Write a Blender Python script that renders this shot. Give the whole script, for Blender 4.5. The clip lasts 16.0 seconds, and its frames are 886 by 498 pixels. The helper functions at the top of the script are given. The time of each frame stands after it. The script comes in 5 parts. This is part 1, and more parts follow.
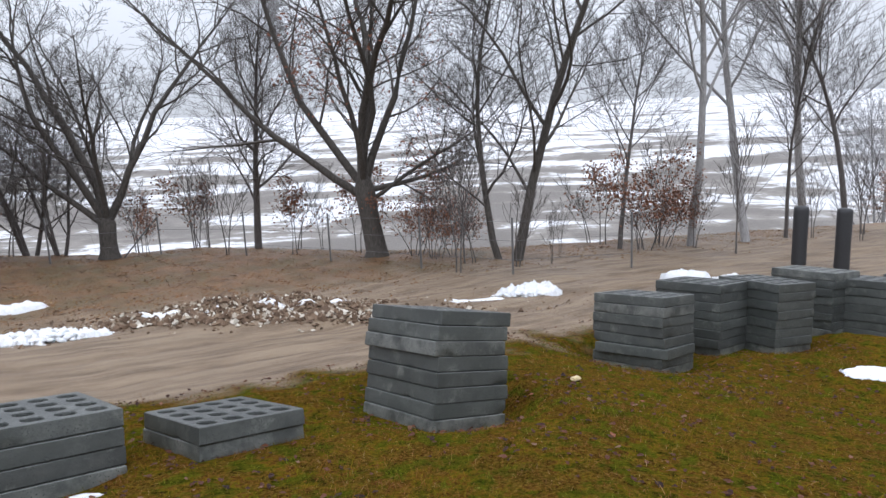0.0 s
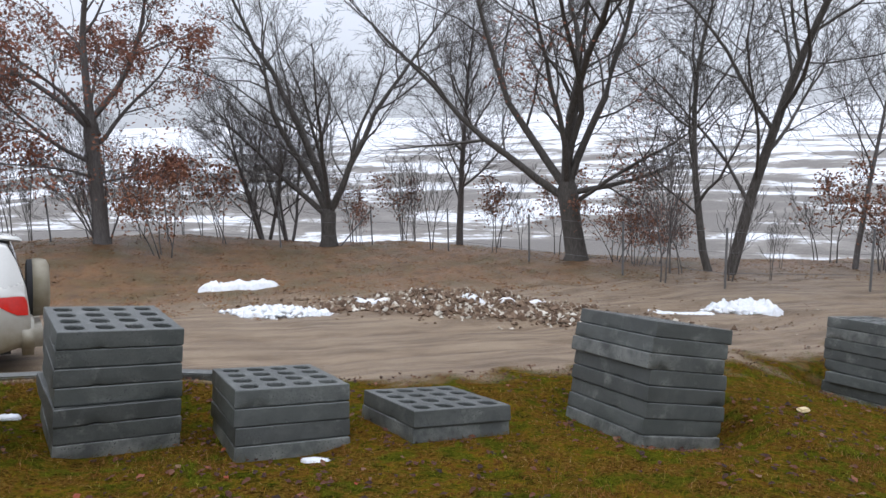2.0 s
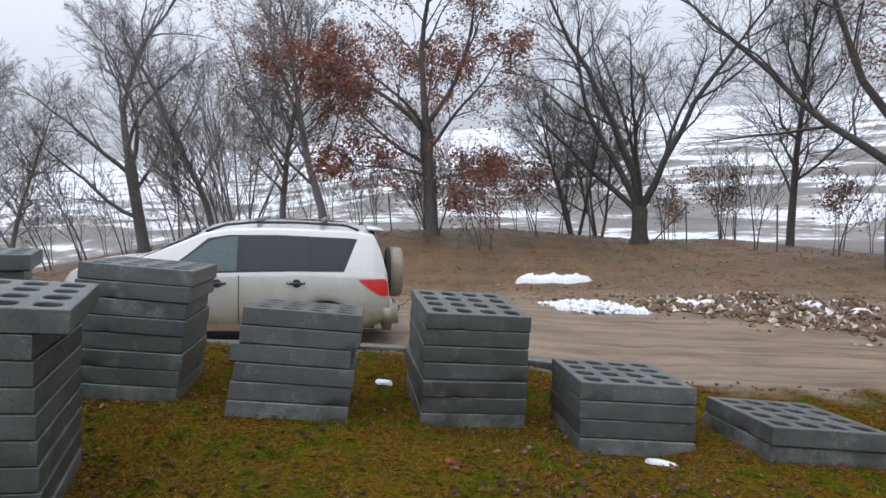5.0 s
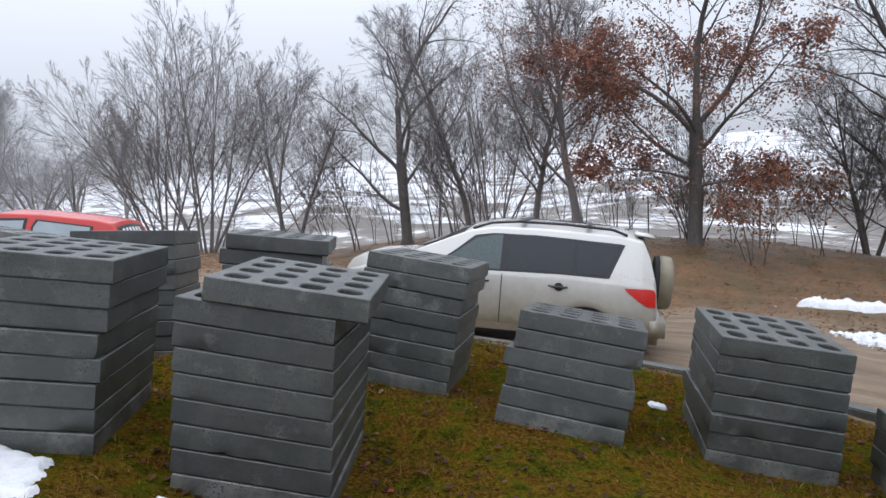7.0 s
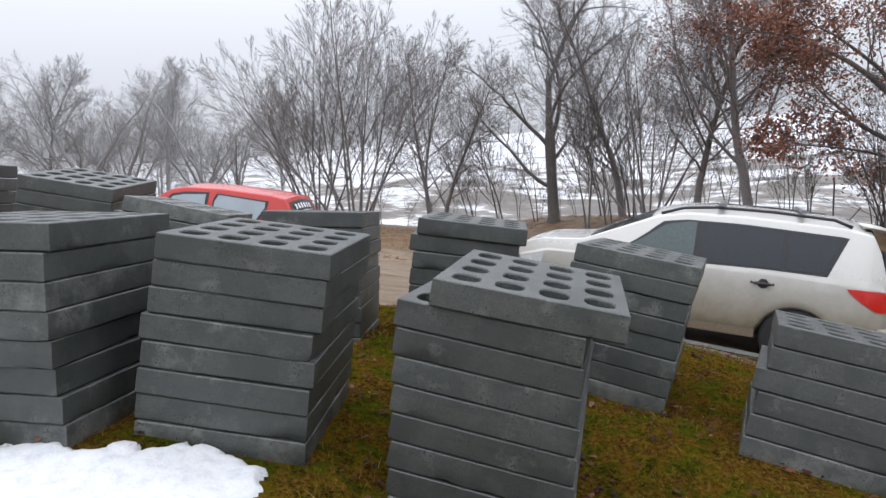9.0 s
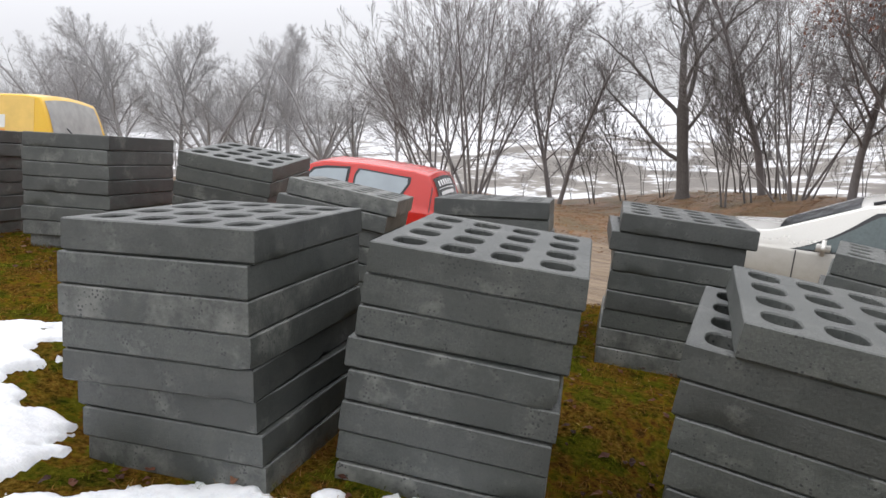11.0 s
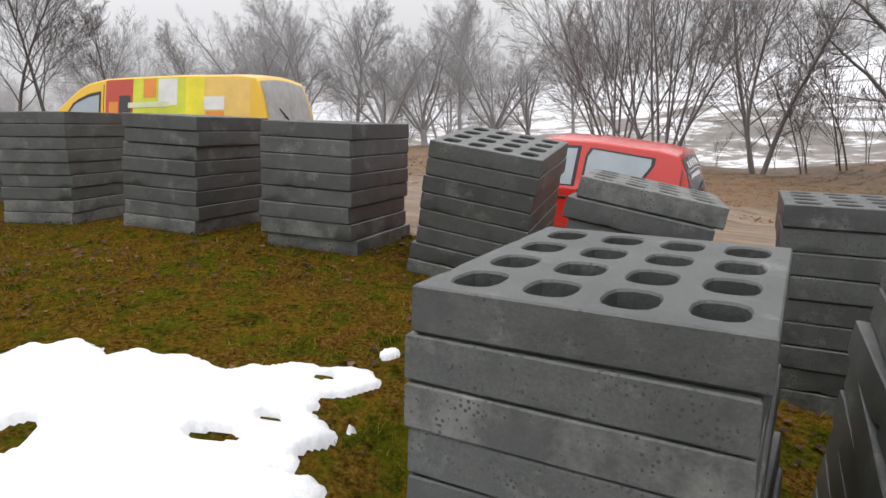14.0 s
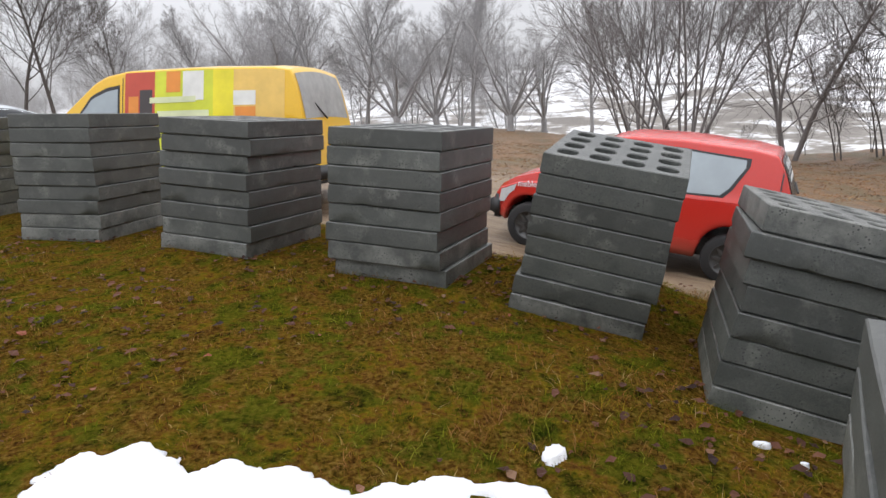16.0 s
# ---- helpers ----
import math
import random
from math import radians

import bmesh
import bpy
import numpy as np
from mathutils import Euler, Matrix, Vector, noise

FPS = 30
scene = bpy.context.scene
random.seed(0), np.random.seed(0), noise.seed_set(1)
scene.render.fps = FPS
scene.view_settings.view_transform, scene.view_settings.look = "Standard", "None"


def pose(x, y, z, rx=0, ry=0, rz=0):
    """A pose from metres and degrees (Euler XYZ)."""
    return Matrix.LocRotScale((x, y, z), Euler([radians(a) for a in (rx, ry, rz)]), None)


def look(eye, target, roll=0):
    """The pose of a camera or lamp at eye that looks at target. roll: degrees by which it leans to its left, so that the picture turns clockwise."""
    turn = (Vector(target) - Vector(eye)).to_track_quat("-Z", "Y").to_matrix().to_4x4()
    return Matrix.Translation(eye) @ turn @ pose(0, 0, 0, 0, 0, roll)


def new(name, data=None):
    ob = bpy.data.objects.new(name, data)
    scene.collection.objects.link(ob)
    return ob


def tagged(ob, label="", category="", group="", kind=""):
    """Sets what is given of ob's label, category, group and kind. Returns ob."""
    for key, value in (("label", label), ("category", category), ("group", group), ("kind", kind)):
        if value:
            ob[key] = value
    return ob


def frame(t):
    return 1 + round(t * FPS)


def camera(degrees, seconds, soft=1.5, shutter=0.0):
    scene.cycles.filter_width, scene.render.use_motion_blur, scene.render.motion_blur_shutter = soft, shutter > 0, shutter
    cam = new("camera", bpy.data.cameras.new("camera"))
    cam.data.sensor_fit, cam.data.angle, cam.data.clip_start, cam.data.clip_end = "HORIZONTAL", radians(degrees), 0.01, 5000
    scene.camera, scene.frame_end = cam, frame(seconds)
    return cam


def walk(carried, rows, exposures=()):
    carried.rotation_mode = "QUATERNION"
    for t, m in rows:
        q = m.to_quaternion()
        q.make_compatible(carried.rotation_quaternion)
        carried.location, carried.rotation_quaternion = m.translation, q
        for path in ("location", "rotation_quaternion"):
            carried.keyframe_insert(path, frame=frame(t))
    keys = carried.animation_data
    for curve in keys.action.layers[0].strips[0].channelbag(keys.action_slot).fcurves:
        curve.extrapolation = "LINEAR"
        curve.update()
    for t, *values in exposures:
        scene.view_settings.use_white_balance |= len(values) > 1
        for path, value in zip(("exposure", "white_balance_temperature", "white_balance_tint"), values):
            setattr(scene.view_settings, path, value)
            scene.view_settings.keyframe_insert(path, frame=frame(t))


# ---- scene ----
cam = camera(66.91, 16.0)
PATH = [
    (0.0, (0.000, 0.000, 1.600), (-0.005, 2.950, 1.053), -2.39),
    (0.5, (-0.013, -0.005, 1.591), (-0.264, 2.935, 1.050), -2.05),
    (1.0, (-0.036, 0.005, 1.582), (-0.434, 2.929, 1.041), -1.31),
    (1.5, (-0.090, -0.006, 1.592), (-0.706, 2.880, 1.048), -1.36),
    (2.0, (-0.176, -0.026, 1.605), (-1.025, 2.805, 1.095), -1.75),
    (2.5, (-0.241, -0.061, 1.612), (-1.263, 2.713, 1.098), -1.65),
    (3.0, (-0.310, -0.090, 1.629), (-1.501, 2.619, 1.136), -1.63),
    (5.5, (-0.530, -0.206, 1.617), (-2.702, 1.816, 1.175), -3.87),
    (6.0, (-0.599, -0.218, 1.616), (-2.941, 1.604, 1.176), -3.00),
    (6.5, (-0.694, -0.215, 1.600), (-3.211, 1.349, 1.127), -3.12),
    (7.0, (-0.896, -0.193, 1.609), (-3.545, 1.161, 1.226), -3.17),
    (7.5, (-1.023, -0.182, 1.623), (-3.734, 1.014, 1.155), -3.89),
    (8.0, (-1.242, -0.245, 1.635), (-3.960, 0.930, 1.154), -3.87),
    (8.5, (-1.464, -0.341, 1.614), (-4.234, 0.713, 1.148), -3.88),
    (9.0, (-1.625, -0.458, 1.681), (-4.480, 0.336, 1.215), -2.91),
    (11.5, (-2.614, -0.978, 1.810), (-5.547, -0.722, 1.231), -3.53),
    (12.0, (-2.776, -1.032, 1.832), (-5.719, -0.866, 1.277), -4.27),
    (12.5, (-2.945, -1.186, 1.842), (-5.888, -1.018, 1.288), -3.29),
    (13.0, (-3.062, -1.423, 1.870), (-5.988, -1.250, 1.229), -3.55),
    (13.5, (-3.289, -1.604, 1.892), (-6.209, -1.805, 1.232), -2.88),
    (14.0, (-3.526, -1.771, 1.944), (-6.421, -2.139, 1.250), -4.41),
    (14.5, (-3.712, -2.006, 1.966), (-6.622, -2.398, 1.348), -3.87),
    (15.0, (-3.843, -2.240, 2.024), (-6.742, -2.587, 1.338), -3.19),
    (15.5, (-4.089, -2.406, 2.034), (-6.969, -2.835, 1.313), -3.84),
    (16.0, (-4.332, -2.505, 2.095), (-7.208, -2.896, 1.335), -4.93),
]
walk(cam, [(t, look(eye, target, roll)) for t, eye, target, roll in PATH],
     exposures=[(0.0, -0.15, 5950, 12), (3.0, -0.27, 5900, 12), (5.5, -0.3, 5900, 12), (9.0, -0.2, 6150, 12), (12.5, -0.08, 6600, 12), (14.5, -0.25, 6600, 12), (16.0, -0.1, 6450, 12)])

# ---- world and light ----
world = bpy.data.worlds.new("overcast")
scene.world = world
world.use_nodes = True
wn = world.node_tree
wn.nodes.clear()
sky = wn.nodes.new("ShaderNodeTexSky")
sky.sky_type, sky.sun_disc = "NISHITA", False
sky.sun_elevation, sky.sun_rotation = radians(35), radians(150)
# an overcast sky, brighter overhead than at the horizon
up = wn.nodes.new("ShaderNodeTexCoord")
split = wn.nodes.new("ShaderNodeSeparateXYZ")
rise = wn.nodes.new("ShaderNodeMapRange")
rise.inputs["From Min"].default_value, rise.inputs["From Max"].default_value = 0.02, 0.95
rise.inputs["To Min"].default_value, rise.inputs["To Max"].default_value = 7.7, 27.0
wn.links.new(up.outputs["Generated"], split.inputs["Vector"])
wn.links.new(split.outputs["Z"], rise.inputs["Value"])
cloud = wn.nodes.new("ShaderNodeVectorMath")
cloud.operation = "SCALE"
cloud.inputs[0].default_value = (0.985, 1.0, 1.035)
wn.links.new(rise.outputs["Result"], cloud.inputs["Scale"])
grey = wn.nodes.new("ShaderNodeMix")
grey.data_type = "RGBA"
grey.inputs["Factor"].default_value = 0.95
wn.links.new(cloud.outputs["Vector"], grey.inputs["B"])
wbg = wn.nodes.new("ShaderNodeBackground")
wbg.inputs["Strength"].default_value = 0.1
wout = wn.nodes.new("ShaderNodeOutputWorld")
wn.links.new(sky.outputs["Color"], grey.inputs["A"])
wn.links.new(grey.outputs["Result"], wbg.inputs["Color"])
wn.links.new(wbg.outputs["Background"], wout.inputs["Surface"])
sun = new("sun", bpy.data.lights.new("sun", "SUN"))
sun.data.energy, sun.data.angle, sun.data.color = 0.55, radians(40), (1.0, 0.97, 0.93)
sun.matrix_world = look((0, 0, 30), (4, 8, 0))


# ---- materials ----
def nodes_of(name):
    m = bpy.data.materials.new(name)
    m.use_nodes = True
    nt = m.node_tree
    return m, nt, nt.nodes["Principled BSDF"]


def add(nt, kind, **values):
    n = nt.nodes.new(kind)
    for key, value in values.items():
        n.inputs[key.replace("_", " ")].default_value = value
    return n


def ramp_of(nt, fac, stops):
    r = nt.nodes.new("ShaderNodeValToRGB")
    while len(r.color_ramp.elements) < len(stops):
        r.color_ramp.elements.new(0.5)
    for e, (p, c) in zip(r.color_ramp.elements, stops):
        e.position, e.color = p, (*c, 1)
    nt.links.new(fac, r.inputs["Fac"])
    return r.outputs["Color"]


def mix_of(nt, fac, a, b, blend="MIX"):
    m = nt.nodes.new("ShaderNodeMix")
    m.data_type, m.blend_type = "RGBA", blend
    for key, v in (("Factor", fac), ("A", a), ("B", b)):
        if isinstance(v, (int, float)):
            m.inputs[key].default_value = v
        elif isinstance(v, tuple):
            m.inputs[key].default_value = (*v, 1)
        else:
            nt.links.new(v, m.inputs[key])
    return m.outputs["Result"]


def coords(nt, which="Object"):
    return nt.nodes.new("ShaderNodeTexCoord").outputs[which]


def world_place(nt):
    return nt.nodes.new("ShaderNodeNewGeometry").outputs["Position"]


def noise_of(nt, vec, scale, detail=4.0, rough=0.6, out="Fac"):
    n = add(nt, "ShaderNodeTexNoise", Scale=scale, Detail=detail, Roughness=rough)
    nt.links.new(vec, n.inputs["Vector"])
    return n.outputs[out]


def bump_of(nt, bsdf, height, strength, distance):
    b = add(nt, "ShaderNodeBump", Strength=strength, Distance=distance)
    nt.links.new(height, b.inputs["Height"])
    nt.links.new(b.outputs["Normal"], bsdf.inputs["Normal"])


def plain(name, colour, rough=0.5, metal=0.0, grain=0.12, scale=30.0, bump=0.0):
    """A material of one colour with fine uneven grain and dirt."""
    m, nt, p = nodes_of(name)
    v = coords(nt)
    f = noise_of(nt, v, scale)
    g = noise_of(nt, v, scale * 0.13, 3.0)
    lo, hi = tuple(c * (1 - grain) for c in colour), tuple(min(1, c * (1 + grain)) for c in colour)
    c = ramp_of(nt, f, [(0.3, lo), (0.7, hi)])
    c = mix_of(nt, g, c, ramp_of(nt, f, [(0.3, tuple(x * 0.9 for x in lo)), (0.7, colour)]))
    nt.links.new(c, p.inputs["Base Color"])
    p.inputs["Roughness"].default_value, p.inputs["Metallic"].default_value = rough, metal
    if bump:
        bump_of(nt, p, f, 0.5, bump)
    return m


def concrete_material(name, salt):
    """Damp grey concrete, blotched, with air pockets; salt: how much pale bloom it carries."""
    m, nt, p = nodes_of(name)
    info = nt.nodes.new("ShaderNodeObjectInfo")
    v = coords(nt)
    shift = nt.nodes.new("ShaderNodeVectorMath")
    shift.operation = "MULTIPLY_ADD"
    nt.links.new(info.outputs["Random"], shift.inputs[0])
    shift.inputs[1].default_value = (37.0, 19.0, 53.0)
    nt.links.new(v, shift.inputs[2])
    v = shift.outputs["Vector"]
    big = noise_of(nt, v, 2.6, 5.0, 0.62)
    fine = noise_of(nt, v, 110.0, 6.0, 0.75)
    mid = noise_of(nt, v, 11.0, 6.0, 0.68)
    mp = nt.nodes.new("ShaderNodeMapping")
    mp.inputs["Scale"].default_value = (2.0, 2.0, 26.0)
    nt.links.new(v, mp.inputs["Vector"])
    brush = noise_of(nt, mp.outputs["Vector"], 1.6, 5.0, 0.6)
    c = ramp_of(nt, big, [(0.36, (0.034, 0.039, 0.039)), (0.48, (0.059, 0.066, 0.065)), (0.6, (0.082, 0.089, 0.087)), (0.72, (0.126, 0.130, 0.124))])
    c = mix_of(nt, 0.42, c, ramp_of(nt, mid, [(0.34, (0.030, 0.035, 0.035)), (0.5, (0.066, 0.072, 0.071)), (0.68, (0.143, 0.147, 0.141))]))
    c = mix_of(nt, 0.2, c, ramp_of(nt, brush, [(0.35, (0.034, 0.039, 0.039)), (0.65, (0.118, 0.124, 0.120))]))
    c = mix_of(nt, 0.34, c, ramp_of(nt, fine, [(0.34, (0.014, 0.017, 0.017)), (0.5, (0.070, 0.077, 0.074)), (0.66, (0.16, 0.168, 0.160))]))
    damp = ramp_of(nt, noise_of(nt, v, 3.4, 4.0, 0.55), [(0.5, (0, 0, 0)), (0.56, (0.55, 0.55, 0.55))])
    c = mix_of(nt, damp, c, (0.034, 0.040, 0.038))
    # each slab a little lighter or darker
    tone = nt.nodes.new("ShaderNodeMapRange")
    tone.inputs["To Min"].default_value, tone.inputs["To Max"].default_value = 0.54, 0.92
    nt.links.new(info.outputs["Random"], tone.inputs["Value"])
    val = nt.nodes.new("ShaderNodeHueSaturation")
    nt.links.new(tone.outputs["Result"], val.inputs["Value"])
    nt.links.new(c, val.inputs["Color"])
    c = val.outputs["Color"]
    # pale bloom in blotches
    bloom = ramp_of(nt, noise_of(nt, v, 4.5, 6.0, 0.7), [(0.56 - 0.14 * salt, (0, 0, 0)), (0.72 - 0.1 * salt, (0.6, 0.6, 0.6))])
    c = mix_of(nt, bloom, c, (0.227, 0.231, 0.223))
    # air pockets
    vo = add(nt, "ShaderNodeTexVoronoi", Scale=58.0)
    nt.links.new(v, vo.inputs["Vector"])
    gate = noise_of(nt, v, 9.0)
    hole = nt.nodes.new("ShaderNodeMath")
    hole.operation = "LESS_THAN"
    lim = nt.nodes.new("ShaderNodeMapRange")
    lim.inputs["From Min"].default_value, lim.inputs["From Max"].default_value = 0.36, 0.62
    lim.inputs["To Min"].default_value, lim.inputs["To Max"].default_value = 0.0, 0.3
    nt.links.new(gate, lim.inputs["Value"])
    nt.links.new(vo.outputs["Distance"], hole.inputs[0])
    nt.links.new(lim.outputs["Result"], hole.inputs[1])
    c = mix_of(nt, hole.outputs["Value"], c, (0.015, 0.017, 0.018))
    c = mix_of(nt, 1.0, c, (1.0, 1.0, 0.93), "MULTIPLY")
    nt.links.new(c, p.inputs["Base Color"])
    p.inputs["Roughness"].default_value = 0.46
    p.inputs["Specular IOR Level"].default_value = 0.85
    h = nt.nodes.new("ShaderNodeMath")
    h.operation = "SUBTRACT"
    nt.links.new(mix_of(nt, 0.5, fine, mid), h.inputs[0])
    nt.links.new(hole.outputs["Value"], h.inputs[1])
    bump_of(nt, p, h.outputs["Value"], 0.7, 0.007)
    return m


def bark_material(name, lo, hi):
    m, nt, p = nodes_of(name)
    v = coords(nt)
    mp = nt.nodes.new("ShaderNodeMapping")
    mp.inputs["Scale"].default_value = (9, 9, 2.2)
    nt.links.new(v, mp.inputs["Vector"])
    f = noise_of(nt, mp.outputs["Vector"], 3.0, 6.0, 0.7)
    nt.links.new(ramp_of(nt, f, [(0.3, lo), (0.7, hi)]), p.inputs["Base Color"])
    p.inputs["Roughness"].default_value = 0.9
    bump_of(nt, p, f, 0.7, 0.02)
    return m


CONCRETE = concrete_material("damp_concrete", 0.0)
CONCRETE_PALE = concrete_material("bloomed_concrete", 1.0)
BARK = bark_material("oak_bark", (0.036, 0.032, 0.028), (0.115, 0.102, 0.088))
BARK_GREY = bark_material("grey_bark", (0.22, 0.21, 0.205), (0.45, 0.44, 0.43))
TWIG = bark_material("thin_twigs", (0.075, 0.066, 0.062), (0.155, 0.14, 0.13))
# twigs for mid-distance trees, paled by fog that is painted into the colour
TWIG_HAZED = bark_material("hazed_twigs", (0.16, 0.146, 0.143), (0.26, 0.242, 0.236))


# ---- shared builders ----
def mesh_from(name, verts, faces, material=None, smooth=True):
    me = bpy.data.meshes.new(name)
    me.from_pydata([tuple(v) for v in verts], [], [tuple(f) for f in faces])
    if material:
        me.materials.append(material)
    if smooth:
        me.polygons.foreach_set("use_smooth", [True] * len(me.polygons))
    me.update()
    return me


def part(name, bm, material, parent, label="", smooth=False):
    """Links a bmesh as one mesh object under a thing or a part."""
    me = bpy.data.meshes.new(name)
    bm.to_mesh(me)
    bm.free()
    if isinstance(material, (list, tuple)):
        for m in material:
            me.materials.append(m)
    else:
        me.materials.append(material)
    if smooth:
        me.polygons.foreach_set("use_smooth", [True] * len(me.polygons))
    ob = new(name, me)
    ob.parent = parent
    if label:
        ob["label"] = label
    return ob


def smoothstep(a, b, v):
    t = np.clip((v - a) / (b - a), 0, 1)
    return t * t * (3 - 2 * t)


# ---- the ground ----
EDGE = [(40, 24), (12, 13.5), (4, 11.2), (0, 7.7), (-2.5, 6.0), (-4.7, 4.9), (-6.7, 3.5), (-8.3, 1.3), (-9.9, -1.5), (-11.0, -4), (-12.4, -8), (-16, -18), (-40, -60)]
RIM = [(60, 26), (20, 21.5), (8, 19.6), (1.5, 18.6), (-3, 19.3), (-9, 21.5), (-14, 17.5), (-22, 15.5), (-31, 12.8), (-36, 8.5), (-41, 2), (-53, -5), (-60, -20), (-70, -60), (-80, -140)]


def edge_distance(x, y, line):
    """Signed distance to a polyline: positive on its far side."""
    x, y = np.asarray(x, float), np.asarray(y, float)
    best, sign = np.full(x.shape, 1e9), np.ones(x.shape)
    for (ax, ay), (bx, by) in zip(line, line[1:]):
        dx, dy = bx - ax, by - ay
        t = np.clip(((x - ax) * dx + (y - ay) * dy) / (dx * dx + dy * dy), 0, 1)
        d = np.hypot(x - ax - t * dx, y - ay - t * dy)
        side = np.where((x - ax) * dy - (y - ay) * dx > 0, 1.0, -1.0)
        sign = np.where(d < best, side, sign)
        best = np.minimum(best, d)
    return best * sign


def wave(x, y, s, k=0.0):
    return np.sin(x * s + 1.7 * k) * np.cos(y * s * 1.13 + 0.6 * k) + 0.5 * np.sin(x * s * 2.3 + y * s * 1.9 + k)


SEATS = []


def bare_z(x, y):
    x, y = np.asarray(x, float), np.asarray(y, float)
    d = edge_distance(x, y, EDGE)
    plane = 0.10 - 0.165 * y + 0.16 * smoothstep(-3.2, -5.6, x) - 0.17 * np.clip(x - 0.9, 0, 9)
    plane = plane - 0.09 * np.clip(-7.4 - x, 0, 5) + 0.1 * np.clip(y + 4, -5, 0)
    plane = np.where(y < -9, plane + 0.135 * (y + 9), plane)
    road = -0.28 - 0.124 * y
    road = np.where(y < -5, road + 0.11 * (y + 5), road) - 0.1 * smoothstep(-3.5, -5.5, y)
    k = smoothstep(-0.3, 1.5, d)
    plane = plane * (1 - k) + np.minimum(road, plane) * k
    left = smoothstep(-10, -16, x)
    flat = -1.62 - 0.03 * (y - 9) + 0.7 * left * smoothstep(8, 15, y)
    away = 0.062 * np.clip(-16 - x, 0, 40)
    z = 0.5 * (plane + flat + np.sqrt((plane - flat) ** 2 + 0.05)) - away
    z = z + 0.02 * wave(x, y, 1.1) + 0.012 * wave(x, y, 3.1, 2)
    # wheel ruts along the track
    track = smoothstep(0.5, 1.2, d) * (1 - smoothstep(4.2, 5.5, d))
    z = z - 0.06 * track * (np.exp(-((d - 1.9 - 0.1 * wave(x, y, 0.9)) / 0.22) ** 2) + np.exp(-((d - 3.4) / 0.25) ** 2))
    z = z + 0.016 * smoothstep(3.6, 6, d) * wave(x, y, 4.0, 5) + 0.005 * track * wave(x, y, 2.2, 7)
    # a hollow and a rise along the track, where the vehicles stand
    z = z - 0.06 * np.exp(-(((x + 12.2) / 2.0) ** 2) - ((y + 0.7) / 2.6) ** 2) + 0.2 * np.exp(-(((x + 14.6) / 2.5) ** 2) - ((y + 7.5) / 3.4) ** 2)
    # a heap of spoil beyond the track
    z = z + 0.34 * np.exp(-(((x + 3.5) / 1.9) ** 2) - ((y - 11.9 - 0.1 * x) / 0.65) ** 2) * (1 + 0.35 * wave(x, y, 3.3, 4))
    r = edge_distance(x, y, RIM)
    z = z + 0.03 * np.exp(-((r + 0.6) / 0.9) ** 2) - 0.17 * smoothstep(11.5, 17, y) * smoothstep(-24, -16, x)
    valley = -13.0 + 1.2 * wave(x, y, 0.02, 3) + 0.35 * wave(x, y, 0.07, 1) + 0.05 * np.clip(y - 110, 0, 700)
    slope = z - 0.33 * np.clip(r, 0, None)
    out = 0.5 * (slope + valley + np.sqrt((slope - valley) ** 2 + 4.0))
    k = smoothstep(0, 6, r)
    return z * (1 - k) + out * k


def ground_z(x, y):
    """The bare ground, pressed to the underside of each stack."""
    z = bare_z(x, y)
    for px, py, pz, sx, sy in SEATS:
        dx, dy = np.asarray(x, float) - px, np.asarray(y, float) - py
        far = np.hypot(dx, dy)
        k = 1 - smoothstep(0.55, 1.15, far)
        z = z * (1 - k) + (pz + np.clip(sx, -0.4, 0.4) * dx + sy * dy + 0.015) * k
    return z


def gz(x, y):
    return float(ground_z(x, y))


def ground_axis(a, b, fine, grow, reach):
    mid = list(np.arange(a, b + fine / 2, fine))
    lo, hi, step = [], [], fine
    p, q = a, b
    while p > -reach:
        step *= grow
        p, q = p - step, q + step
        lo.append(p), hi.append(q)
    return np.array(lo[::-1] + mid + hi)


